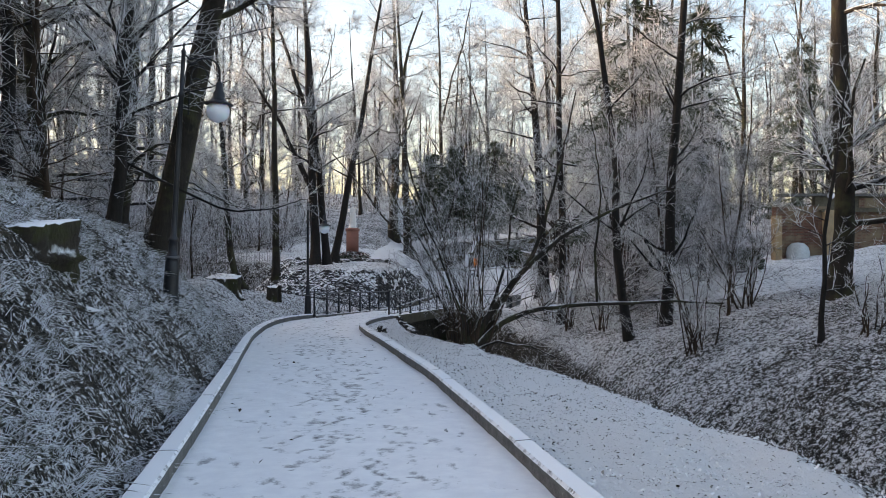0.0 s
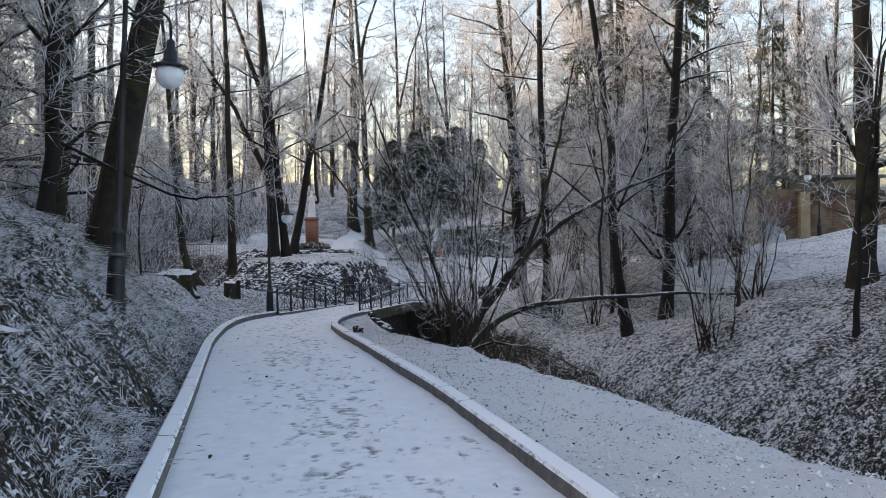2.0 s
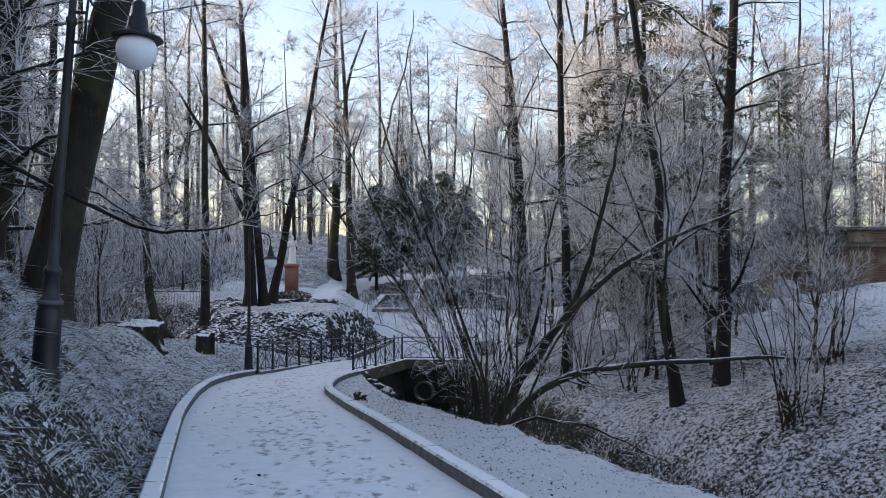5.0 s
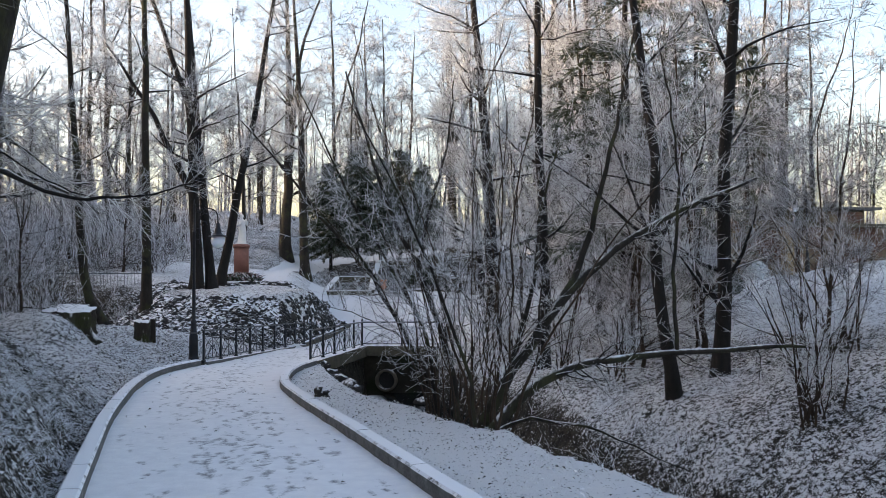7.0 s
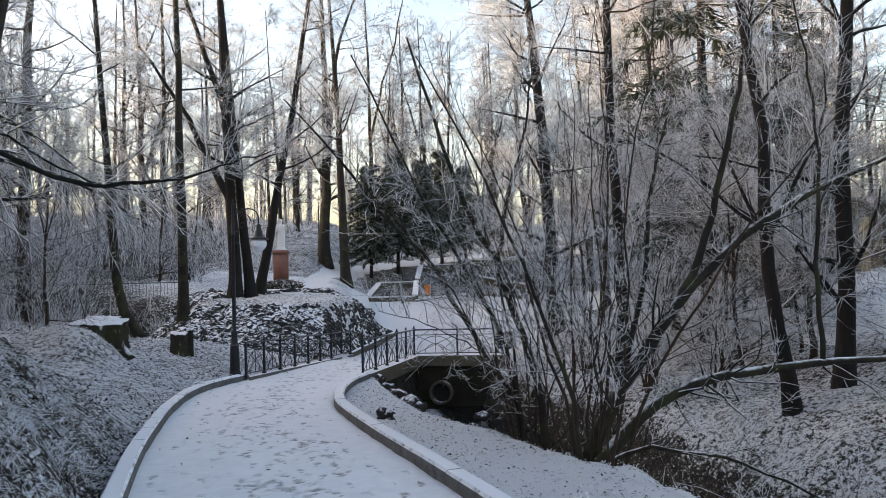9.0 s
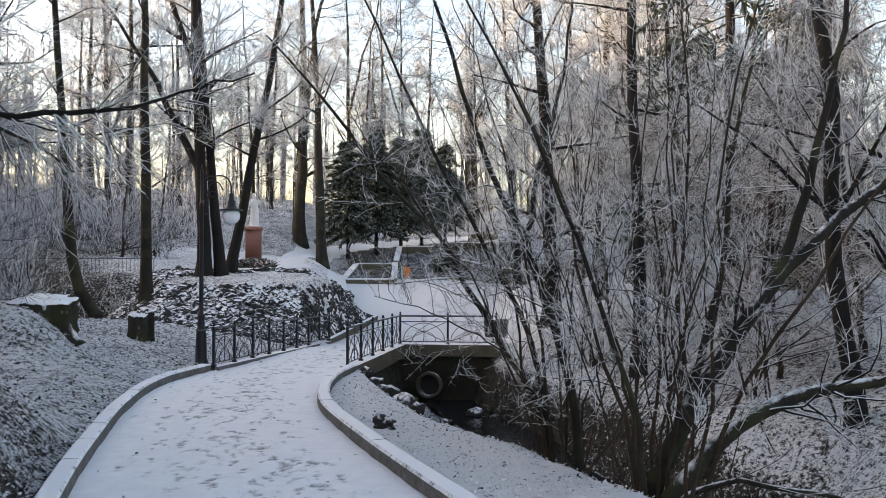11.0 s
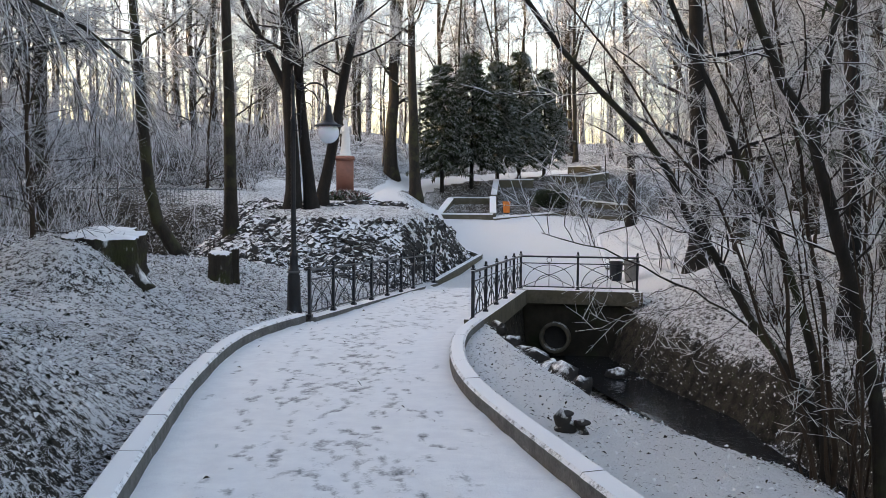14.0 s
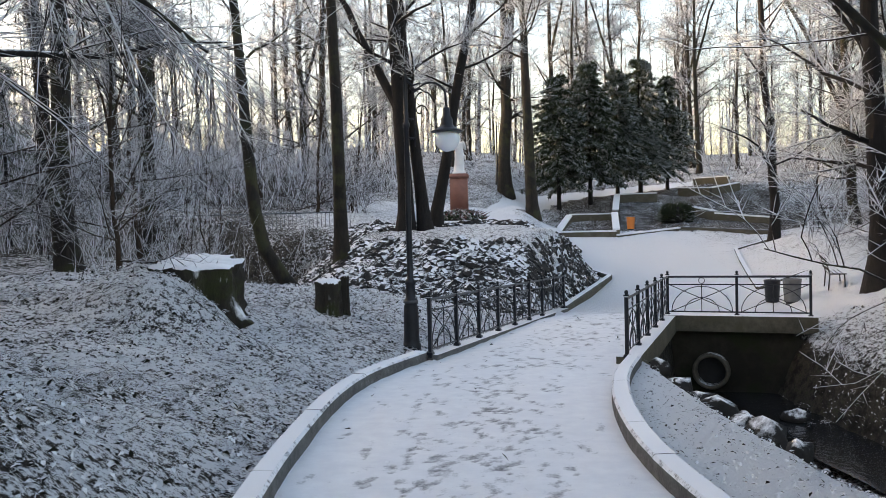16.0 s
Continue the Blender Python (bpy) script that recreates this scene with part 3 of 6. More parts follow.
def tree_parts(seed, h, r, lean=(0, 0), curve=(0, 0), foot=0.0, far=False, first=0.3, limbs=20, limb_len=None, boughs=12, twigs=13, bend=0.05, fork=0, spread=66, up=0.08, twig_r=0.45, flare=1.5, droop=0.0, twig_len=None, fine=0.006):
    """The trunk with its limbs, and the crown of finer branches, as two Geos."""
    rng = np.random.default_rng(seed)
    line = stem_line(rng, h, lean, bend, 14, curve, foot)
    t = np.linspace(0, 1, 14) ** 1.35
    rad = r * (1 - 0.86 * t ** 0.9)
    rad[0] *= flare
    rad[1] *= 1 + (flare - 1) * 0.2
    trunk, crown = Geo(), Geo()
    trunk.tubes(line[None], rad[None], 10)
    P, R = line[None], rad[None]
    if fork:
        FP, FR = sprout(rng, P, R, fork, h * 0.55, 24, 0.35, 9, 0.75, 0.28, 0.5, 0.08)
        trunk.tubes(FP, FR, 7)
        LP2, LR2 = sprout(rng, FP, FR, max(3, limbs // 3), (limb_len or h * 0.22) * 0.8, spread, up, 6, 0.42, 0.2, 1.0, 0.13)
    LP, LR = sprout(rng, P, R, limbs, limb_len or h * 0.22, spread, up, 6, 0.36, first, 0.98, 0.13)
    if fork:
        LP, LR = np.concatenate([LP, LP2]), np.concatenate([LR, LR2])
    limb = Geo().tubes(LP, LR, 5)
    BP, BR = sprout(rng, LP, LR, boughs, (limb_len or h * 0.22) * 0.5, 46, 0.05 - droop, 4 if far else 3, 0.5, 0.15, 1.0, 0.16)
    if far:
        BP, BR = BP[:, ::3], BR[:, ::3]
        crown.spikes(BP[:, 0], BP[:, 1], BR[:, 0])
    else:
        crown.tubes(BP, BR, 3)
    if twigs:
        TP, TR = sprout(rng, BP, BR, twigs, twig_len or (limb_len or h * 0.22) * 0.24, 48, 0.0 - droop, 2, twig_r, 0.05, 1.0, 0.18)
        crown.spikes(TP[:, 0], TP[:, 1], np.maximum(TR[:, 0], fine))
    return trunk, crown, limb


def make_tree(name, label, at, m=None, bark=None, twig=None, category="tree", group="", **kw):
    ob = thing(name, label, category, (Matrix.Translation((*at, ground_z(*at))) if m is None else m), group)
    trunk, crown, limb = tree_parts(**kw)
    part("trunk", trunk, bark or M_BARK, ob)
    n = len(crown.f)
    crown.add(np.concatenate(limb.v), limb.f)
    me = crown.mesh("crown", twig or M_TWIG)
    me.materials.append(bark or M_BARK)
    which = np.zeros(len(crown.f), np.int32)
    which[n:] = 1
    me.polygons.foreach_set("material_index", which)
    part("crown", me, None, ob)
    return ob


BARE = "bare tree with hoar-frosted twigs on snowy ground"
# trees that stand out: place, girth, lean
make_tree("tree", "thick dark leaning trunk on the snowy bank behind a lamp", (-6.0, 17.5), bark=M_BARK, seed=11, h=19, r=0.31, lean=(0.20, 0.0), first=0.36, limbs=13, limb_len=3.2, boughs=13, twigs=14, bend=0.02)
slim_tree = make_tree("tree", BARE, (-6.45, 16.2), bark=M_BARK_DARK, seed=12, h=15, r=0.13, lean=(0.07, 0.0), first=0.18, limbs=32, limb_len=2.9, boughs=13, twigs=13)
make_tree("tree", BARE, (-7.9, 15.0), seed=13, bark=M_BARK_DARK, h=16, r=0.13, lean=(-0.06, 0.0), first=0.15, limbs=32, limb_len=2.8, boughs=13, twigs=13)
make_tree("tree", "slender dark tree leaning over the leafy gully", (4.98, 22.2), bark=M_BARK_DARK, seed=14, h=16, r=0.125, lean=(-0.11, 0.02), first=0.12, limbs=24, limb_len=2.6, boughs=11, twigs=11, bend=0.05, droop=0.05)
make_tree("tree", "tall dark straight trunk above the leafy gully", (5.95, 22.4), bark=M_BARK_DARK, seed=15, h=20, r=0.15, lean=(0.065, 0.0), first=0.1, limbs=22, limb_len=2.5, boughs=11, twigs=11, bend=0.03, droop=0.04)
make_tree("tree", "stout bare tree on the snowy slope", (9.08, 19.1), bark=M_BARK, seed=16, h=18, r=0.25, lean=(-0.02, 0.0), first=0.16, limbs=20, limb_len=3.6, boughs=12, twigs=12, bend=0.04)
make_tree("tree", "thin crooked sapling on the slope", (7.5, 16.6), bark=M_BARK_DARK, seed=17, h=6, r=0.06, lean=(0.12, 0.0), first=0.25, limbs=16, limb_len=1.4, boughs=6, twigs=5)
make_tree("tree", BARE, (3.9, 27.5), bark=M_BARK_DARK, seed=18, h=19, r=0.14, lean=(-0.03, 0.0), first=0.25, limbs=18, limb_len=2.9, boughs=13, twigs=13, bend=0.03)
make_tree("tree", BARE, (-7.55, 37.8), seed=19, h=19, r=0.18, lean=(-0.02, 0), first=0.45, limbs=10, limb_len=3, boughs=12, twigs=13, bend=0.02)
make_tree("tree", "forked dark tree behind the stone mound", (-6.75, 44.0), bark=M_BARK_DARK, seed=20, h=20, r=0.27, lean=(-0.03, 0), first=0.3, fork=2, limbs=20, limb_len=3.4, boughs=12, twigs=13, bend=0.025)
make_tree("tree", BARE, (-6.1, 44.2), bark=M_BARK_DARK, seed=21, h=17, r=0.22, lean=(-0.09, 0.03), first=0.35, limbs=16, limb_len=2.8, boughs=12, twigs=12, bend=0.02)
make_tree("tree", "dark trunk leaning beside the statue", (-5.9, 45.4), bark=M_BARK_DARK, seed=22, h=18, r=0.22, lean=(0.17, 0), first=0.35, limbs=16, limb_len=3, boughs=12, twigs=12, bend=0.025)
make_tree("tree", "tree with a curved foot leaning out of the ravine", (-7.95, 36.0), bark=M_BARK, seed=23, h=15, r=0.17, lean=(-0.05, 0), foot=-1.25, first=0.4, limbs=10, limb_len=3, boughs=12, twigs=13, bend=0.04)
make_tree("tree", "bare tree at the edge of the snowy square", (-2.35, 57.2), bark=M_BARK, seed=24, h=20, r=0.29, lean=(-0.04, 0), first=0.4, limbs=16, limb_len=3.4, boughs=12, twigs=12, bend=0.02)
make_tree("tree", BARE, (-3.7, 63.4), seed=25, h=22, r=0.38, lean=(-0.02, 0), first=0.25, limbs=28, limb_len=4, boughs=12, twigs=12, fork=1)
make_tree("tree", "sturdy tree with spreading roots beside the bridge", (4.15, 34.6), bark=M_BARK_DARK, seed=26, h=17, r=0.24, lean=(-0.06, 0.02), first=0.18, limbs=30, limb_len=3.4, boughs=13, twigs=14, flare=1.9, bend=0.03)
make_tree("tree", BARE, (6.9, 51.0), seed=27, bark=M_BARK_DARK, h=18, r=0.2, lean=(-0.05, 0), first=0.25, limbs=20, limb_len=3, boughs=12, twigs=13)
make_tree("tree", BARE, (-12.8, 38.4), seed=28, h=18, r=0.24, first=0.25, limbs=12, limb_len=3.2, boughs=12, twigs=13)
make_tree("tree", BARE, (-14.4, 36.3), seed=29, bark=M_BARK_DARK, h=18, r=0.2, first=0.3, limbs=12, limb_len=3, boughs=11, twigs=11)

make_tree("tree", "old bare tree with long drooping frosted boughs", (-8.0, 20.6), seed=81, bark=M_BARK, h=17, r=0.2, lean=(0.03, 0), first=0.12, limbs=15, limb_len=4.4, boughs=13, twigs=13, spread=78, up=-0.04, droop=0.12)
make_tree("tree", "old bare tree with long drooping frosted boughs", (-9.6, 24.5), seed=82, bark=M_BARK_DARK, h=17, r=0.2, lean=(0.03, -0.02), first=0.12, limbs=20, limb_len=4.6, boughs=13, twigs=13, spread=78, up=-0.04, droop=0.12)
make_tree("tree", "old bare tree with long drooping frosted boughs", (-10.5, 12.5), seed=83, bark=M_BARK_DARK, h=16, r=0.12, lean=(-0.02, 0), first=0.12, limbs=26, limb_len=3.6, boughs=13, twigs=13, spread=76, up=-0.02, droop=0.08)
make_tree("tree", "bare tree with long drooping frosted boughs", (-10.6, 30.5), seed=84, bark=M_BARK, h=17, r=0.19, lean=(0.03, 0), first=0.1, limbs=16, limb_len=4.2, boughs=12, twigs=12, spread=80, up=-0.04, droop=0.12)

def add_bough(tree, pts, r, seed):
    """One long bough through the given places, with its frosted twigs."""
    rg = np.random.default_rng(seed)
    pts = np.array(pts) - np.array(tree.matrix_basis.translation)
    u = np.linspace(0, len(pts) - 1, 18)
    P = np.stack([np.interp(u, range(len(pts)), pts[:, k]) for k in range(3)], 1)
    P[1:-1] = (P[:-2] + 2 * P[1:-1] + P[2:]) / 4 + rg.normal(0, 0.012, (16, 3))
    R = r * np.linspace(1, 0.2, 18)
    bough = part("bough", Geo().tube(P, R, 7), M_BARK_DARK, tree)
    BP, BR = sprout(rg, P[None], R[None], 26, 0.9, 52, -0.05, 5, 0.4, 0.25, 1.0, 0.2)
    TP, TR = sprout(rg, BP, BR, 9, 0.3, 46, 0.0, 2, 0.5, 0.1, 1.0)
    part("twig_spray", Geo().tubes(BP, np.maximum(BR, 0.003), 3).spikes(TP[:, 0], TP[:, 1], np.full(len(TP), 0.003)), M_TWIG, bough)


add_bough(slim_tree, [(-6.38, 16.25, 3.40), (-4.68, 17.67, 2.42), (-4.18, 17.59, 2.39), (-3.68, 17.52, 2.42), (-3.38, 17.47, 2.49), (-3.08, 17.43, 2.59), (-2.71, 17.37, 2.68)], 0.028, 91)
add_bough(slim_tree, [(-6.30, 17.00, 3.00), (-5.73, 18.87, 3.15), (-5.20, 19.02, 2.77), (-4.71, 19.18, 2.53), (-4.19, 19.32, 2.54), (-3.64, 19.46, 2.66)], 0.018, 92)

# the rest of the wood: a few kinds, repeated
FIRST = {}
KINDS = {}
for k in range(4):      # tall trees near by
    KINDS["near", k] = dict(seed=40 + k, h=(18, 20, 16, 19)[k], r=(0.17, 0.23, 0.12, 0.2)[k], lean=((0.04, 0), (-0.03, 0.02), (0.07, 0), (-0.05, 0))[k],
                            first=(0.12, 0.16, 0.1, 0.15)[k], limbs=28, limb_len=(2.8, 3.2, 2.5, 3)[k], boughs=11, twigs=11, fork=(0, 1, 0, 0)[k], bend=0.04, fine=0.007)
for k in range(4):      # tall trees far off
    KINDS["far", k] = dict(seed=50 + k, h=(20, 23, 18, 21)[k], r=(0.2, 0.27, 0.15, 0.22)[k], lean=((0.03, 0), (-0.02, 0.02), (0.05, 0), (-0.05, 0))[k],
                           first=(0.15, 0.2, 0.12, 0.18)[k], limbs=24, limb_len=(3.4, 4.0, 3, 3.6)[k], boughs=8, twigs=9, fork=(0, 2, 0, 1)[k], bend=0.04, fine=0.017, far=True)
for k in range(4):      # saplings and low growth
    KINDS["low", k] = dict(seed=60 + k, h=(6, 8, 4.5, 7)[k], r=(0.04, 0.06, 0.03, 0.05)[k], lean=((0.1, 0), (-0.1, 0.05), (0.15, 0), (-0.12, 0))[k],
                           first=0.06, limbs=30, limb_len=(1.7, 2.1, 1.3, 1.8)[k], boughs=8, twigs=8, spread=68, up=0.1, bend=0.08, fine=0.006, far=True, fork=(1, 0, 2, 1)[k])


def wood_tree(kind, x, y, turn, size):
    m = Matrix.Translation((x, y, ground_z(x, y))) @ pose(0, 0, 0, 0, 0, turn) @ Matrix.Scale(size, 4)
    if kind in FIRST:
        return copy_thing(FIRST[kind], m)
    low = kind[0] == "low"
    FIRST[kind] = make_tree("sapling" if low else "tree", "thin bare sapling furred with white frost" if low else BARE, (x, y), m=m, bark=M_STEM if low else M_BARK, twig={"near": M_TWIG, "far": M_TWIG_FAR, "low": M_TWIG_LOW}[kind[0]],
                            group="saplings under the trees" if low else "trees of the wood", **KINDS[kind])
    return FIRST[kind]


rng = np.random.default_rng(77)


def clear(x, y):
    """Keeps the wood off the path, the square, the buildings and the open ground."""
    if x_left(min(y, 37)) - 5.0 < x < x_right(min(y, 33)) + 9.5 and y < 34:
        return False
    if -9.5 < x < 9 and 33 < y < 58:
        return False
    if -6.5 < x < 13 and 57 < y < 72:
        return False
    if 8 < x < 27 and 22 < y < 46:
        return False
    if -16 < x < -7.5 and 38 < y < 52:
        return False
    return True


def vista(x, y):
    """The open strip through which the ruin is seen from the path."""
    return y > 17 and 0.32 * y < x < 0.57 * y and y < 48


def scatter(group, count, box, gap, sizes=(0.8, 1.2), test=clear):
    done, tries = [], 0
    while len(done) < count and tries < 4000:
        tries += 1
        x, y = rng.uniform(box[0], box[1]), rng.uniform(box[2], box[3])
        if abs(x) > 9 + 0.68 * max(y, 0) or vista(x, y) or not test(x, y) or any((x - a) ** 2 + (y - b) ** 2 < gap * gap for a, b in done):
            continue
        done.append((x, y))
        wood_tree((group, len(done) % 4), x, y, rng.uniform(0, 360), rng.uniform(*sizes))


scatter("near", 9, (-22, -9.5, 6, 40), 2.5)
scatter("near", 12, (9, 26, 10, 55), 3.0, test=lambda x, y: not (14 < x < 27 and 30 < y < 46) and not (11 < x < 15 and 34 < y < 40))
for k, (x, y) in enumerate(((7.6, 40.5), (10.2, 44.5), (6.6, 31.0), (12.6, 47.5), (8.8, 36.8), (10.8, 53.0), (-7.2, 10.6), (-9.3, 13.6), (-11.2, 17.2), (-8.9, 18.3))):
    wood_tree(("near", k % 4), x, y, 77 * k, 0.95 + 0.03 * (k % 4))
scatter("far", 36, (-60, 60, 52, 84), 3.0, (0.75, 1.15))
scatter("far", 40, (-85, 85, 80, 120), 3.2, (0.7, 1.05))
scatter("far", 14, (-6, 30, 78, 98), 2.6, (0.7, 1.0))
for k, (x, y) in enumerate(((7.0, 20.6), (6.7, 24.6), (7.9, 22.8), (5.4, 25.6))):
    wood_tree(("low", k), x, y, 50 * k, 1.0)
scatter("far", 8, (-40, 40, -30, -5), 5, test=lambda x, y: abs(x) > 3)
scatter("low", 20, (-18, -7, 6, 36), 1.3, test=lambda x, y: x < x_left(y) - 3.2)
scatter("low", 20, (5, 16, 14, 36), 1.4, test=lambda x, y: x > x_creek(min(y, 33)) + 2.6 and not (11 < x < 15 and 34 < y < 40))
scatter("low", 10, (8, 30, 46, 60), 2.0, test=lambda x, y: x > 10)
scatter("low", 8, (-30, -8.5, 45, 60), 2.0, test=lambda x, y: y > 47)


def brush(name, n, boxes, tall, stems, thick, label, mat):
    """Low tangled growth under the trees, too fine to tell apart."""
    g = Geo()
    x, y = [], []
    while len(x) < n:
        b = boxes[rng.integers(len(boxes))]
        a, c = rng.uniform(b[0], b[1]), rng.uniform(b[2], b[3])
        if not (-9.5 < a < 13 and 33 < c < 72) and not (-16.5 < a < -7.5 and 43 < c < 48) and x_left(min(c, 37)) - 4.5 > a or c > 73 or (a > 12 and not vista(a, c)):
            x.append(a)
            y.append(c)
    x, y = np.repeat(x, stems), np.repeat(y, stems)
    k = len(x)
    x, y = x + rng.normal(0, 0.5, k), y + rng.normal(0, 0.5, k)
    A = np.stack([x, y, height(x, y) - 0.1], 1)
    L = tall * rng.uniform(0.35, 1.1, k)
    B = A + np.stack([rng.normal(0, 0.3, k) * L, rng.normal(0, 0.3, k) * L, L], 1)
    t = np.linspace(0, 1, 4)[None, :, None]
    P = A[:, None] * (1 - t) + B[:, None] * t + rng.normal(0, 0.05, (k, 4, 3)) * tall
    g.spikes(P[:, 0], P[:, 2], np.full(k, thick * 1.6))
    g.spikes(P[:, 1], P[:, 3], np.full(k, thick * 1.3))
    TP, TR = sprout(rng, P, np.full((k, 4), thick), 5, tall * 0.3, 50, 0.05, 2, 0.8, 0.2, 1.0)
    g.spikes(TP[:, 0], TP[:, 1], TR[:, 0])
    return tagged(part(name, g, mat), label, "brush", kind="stuff")


brush("wood_brush", 380, ((-70, 70, 73, 118), (-50, -10, 49, 80), (-36, -9, 49, 66), (13, 50, 48, 80)), 3.6, 9, 0.02, "far frosted brush under the trees", frost("dim_brush", (0.045, 0.034, 0.028), 0.28, 0.3, 3.0, glow=0.2))
brush("bank_brush", 150, ((-26, -9.5, 6, 43), (-16, -8, 8, 34)), 1.7, 10, 0.006, "frosted brush on the wooded bank", M_TWIG_LOW)
brush("slope_brush", 110, ((12, 30, 12, 34), (13, 34, 44, 60)), 1.8, 9, 0.006, "frosted brush on the far slope", M_TWIG)


def far_wood():
    """Trunks and frosted twigs of the wood too far off to tell apart."""
    g = Geo()
    n = 420
    a = rng.uniform(-0.85, 0.85, n)
    d = rng.uniform(110, 165, n)
    x, y = d * np.sin(a), d * np.cos(a)
    base = np.stack([x, y, height(x, y) - 0.5], 1)
    hh = rng.uniform(11, 19, n)
    top = base + np.stack([rng.normal(0, 0.8, n), rng.normal(0, 0.8, n), hh], 1)
    t = np.linspace(0, 1, 5)[None, :, None]
    P = base[:, None] * (1 - t) + top[:, None] * t
    R = rng.uniform(0.12, 0.26, (n, 1)) * np.linspace(1, 0.15, 5)[None]
    g.tubes(P, R, 3)
    LP, LR = sprout(rng, P, R, 14, 4.0, 50, 0.2, 2, 0.5, 0.12, 1.0)
    g.spikes(LP[:, 0], LP[:, 1], np.maximum(LR[:, 0], 0.035))
    TP, TR = sprout(rng, LP, LR, 5, 1.4, 50, 0.1, 2, 0.5, 0.15, 1.0)
    g.spikes(TP[:, 0], TP[:, 1], np.full(len(TP), 0.032))
    return tagged(part("far_wood", g, M_TWIG_FAR), "distant bare wood of frosted trunks and twigs", "trees", kind="stuff")


far_wood()

# ---- bridge, creek ----
def line_z(p):
    return float(z_path(p[1]))


def build_bridge():
    ob = thing("bridge", "low concrete footbridge over a culvert with snow on its edge", "bridge", kind="structure")

    def slab(name, p, q, z0, z1, d0, d1, mat, label=""):
        """An upright slab under the line p-q; d0 and d1: its two faces to the right of the line."""
        p, q = Vector((*p, line_z(p))), Vector((*q, line_z(q)))
        along = (q - p).normalized()
        side = Vector((along.y, -along.x, 0)).normalized()
        g = Geo()
        V = []
        for e in (p, q):
            for d, z in ((d0, z0), (d1, z0), (d1, z1), (d0, z1)):
                V.append((e.x + side.x * d, e.y + side.y * d, e.z + z))
        g.add(V, [(0, 1, 2, 3), (7, 6, 5, 4), (0, 4, 5, 1), (1, 5, 6, 2), (2, 6, 7, 3), (3, 7, 4, 0)])
        return part(name, g, mat, ob, label, smooth=False)

    slab("edge_beam", RRAIL[0], RRAIL[1], -0.24, 0.09, -0.14, 0.16, M_CONC, "snowy concrete edge beam")
    slab("edge_beam", (BRAIL[0][0] - 0.12, BRAIL[0][1] + 0.04), (BRAIL[1][0] + 0.12, BRAIL[1][1] - 0.04), -0.20, 0.10, -0.14, 0.20, M_CONC, "snowy concrete edge beam")
    slab("wing_wall", RRAIL[0], RRAIL[1], -2.2, -0.24, -0.12, 0.06, M_DAMP_SHADED)
    slab("plinth", LRAIL[0], LRAIL[1], -0.2, 0.08, -0.12, 0.10, M_KERB, "snowy concrete plinth")
    # head wall with the round opening of the pipe
    p, q = Vector((*BRAIL[0], 0)), Vector((*BRAIL[1], 0))
    along = (q - p).normalized()
    side = Vector((along.y, -along.x, 0))
    c = p + along * 0.82 + Vector((0, 0, -1.86)) + side * 0.06
    g = Geo()
    n, r = 20, 0.33
    ring = [c + along * (r * math.cos(2 * math.pi * k / n)) + Vector((0, 0, r * math.sin(2 * math.pi * k / n))) for k in range(n)]
    half_w, zlo, zhi = (-0.85, 1.75), -0.95, 0.85
    box = []
    for k in range(n):
        ca, sa = math.cos(2 * math.pi * k / n), math.sin(2 * math.pi * k / n)
        sx = (half_w[1] if ca > 0 else -half_w[0]) / max(abs(ca), 1e-6)
        sz = (zhi if sa > 0 else -zlo) / max(abs(sa), 1e-6)
        s_ = min(sx, sz)
        box.append(c + along * (s_ * ca) + Vector((0, 0, s_ * sa)))
    V = [tuple(v) for v in ring + box] + [tuple(v - side * 0.35) for v in ring]
    F = [(k, (k + 1) % n, n + (k + 1) % n, n + k) for k in range(n)] + [(k, 2 * n + k, 2 * n + (k + 1) % n, (k + 1) % n) for k in range(n)]
    g.add(V, F)
    part("head_wall", g, M_DAMP_SHADED, ob, "damp concrete wall coloured dark for the beam's shade", smooth=False)
    # pipe: a concrete ring that stands out of the wall; a black disc paints the shade inside
    g = Geo()
    prof = [(0.27, -0.9), (0.27, 0.16), (0.275, 0.19), (0.33, 0.19), (0.345, 0.17), (0.345, -0.1)]
    a = np.arange(24) * 2 * np.pi / 24
    V = np.array([[c + along * (rr * math.cos(w)) + Vector((0, 0, rr * math.sin(w))) + side * dd for w in a] for rr, dd in prof]).reshape(-1, 3)
    F = [(i * 24 + j, i * 24 + (j + 1) % 24, (i + 1) * 24 + (j + 1) % 24, (i + 1) * 24 + j) for i in range(5) for j in range(24)]
    g.add(V, F)
    back = Geo().add([c - side * 0.02 + along * (0.27 * math.cos(w)) + Vector((0, 0, 0.27 * math.sin(w))) for w in a[::2]], [list(range(12))])
    pipe = part("pipe", g, snowy("damp_pipe", (0.11, 0.092, 0.07), 0.03, 0.2, scale=9), ob, "round concrete culvert pipe")
    part("pipe_shade_disc", back, M_BLACK, pipe, smooth=False)
    return ob


build_bridge()


def build_water():
    yy = np.linspace(12, 33.2, 60)
    off = np.linspace(0, 1, 12)
    Y, O = np.meshgrid(yy, off, indexing="ij")
    X = x_creek(Y) - 0.35 + O * (0.7 + 0.75 * sstep(Y, 25, 29)) + 0.08 * wob(Y, Y * 0, 0.6, 2)
    Z = -2.24 + 0.012 * wob(X, Y, 0.12, 3)
    return tagged(part("water", Geo().grid(X, Y, Z), M_WATER), "thin dark creek water flowing from the culvert", "water", kind="structure")


build_water()

# ---- railings ----


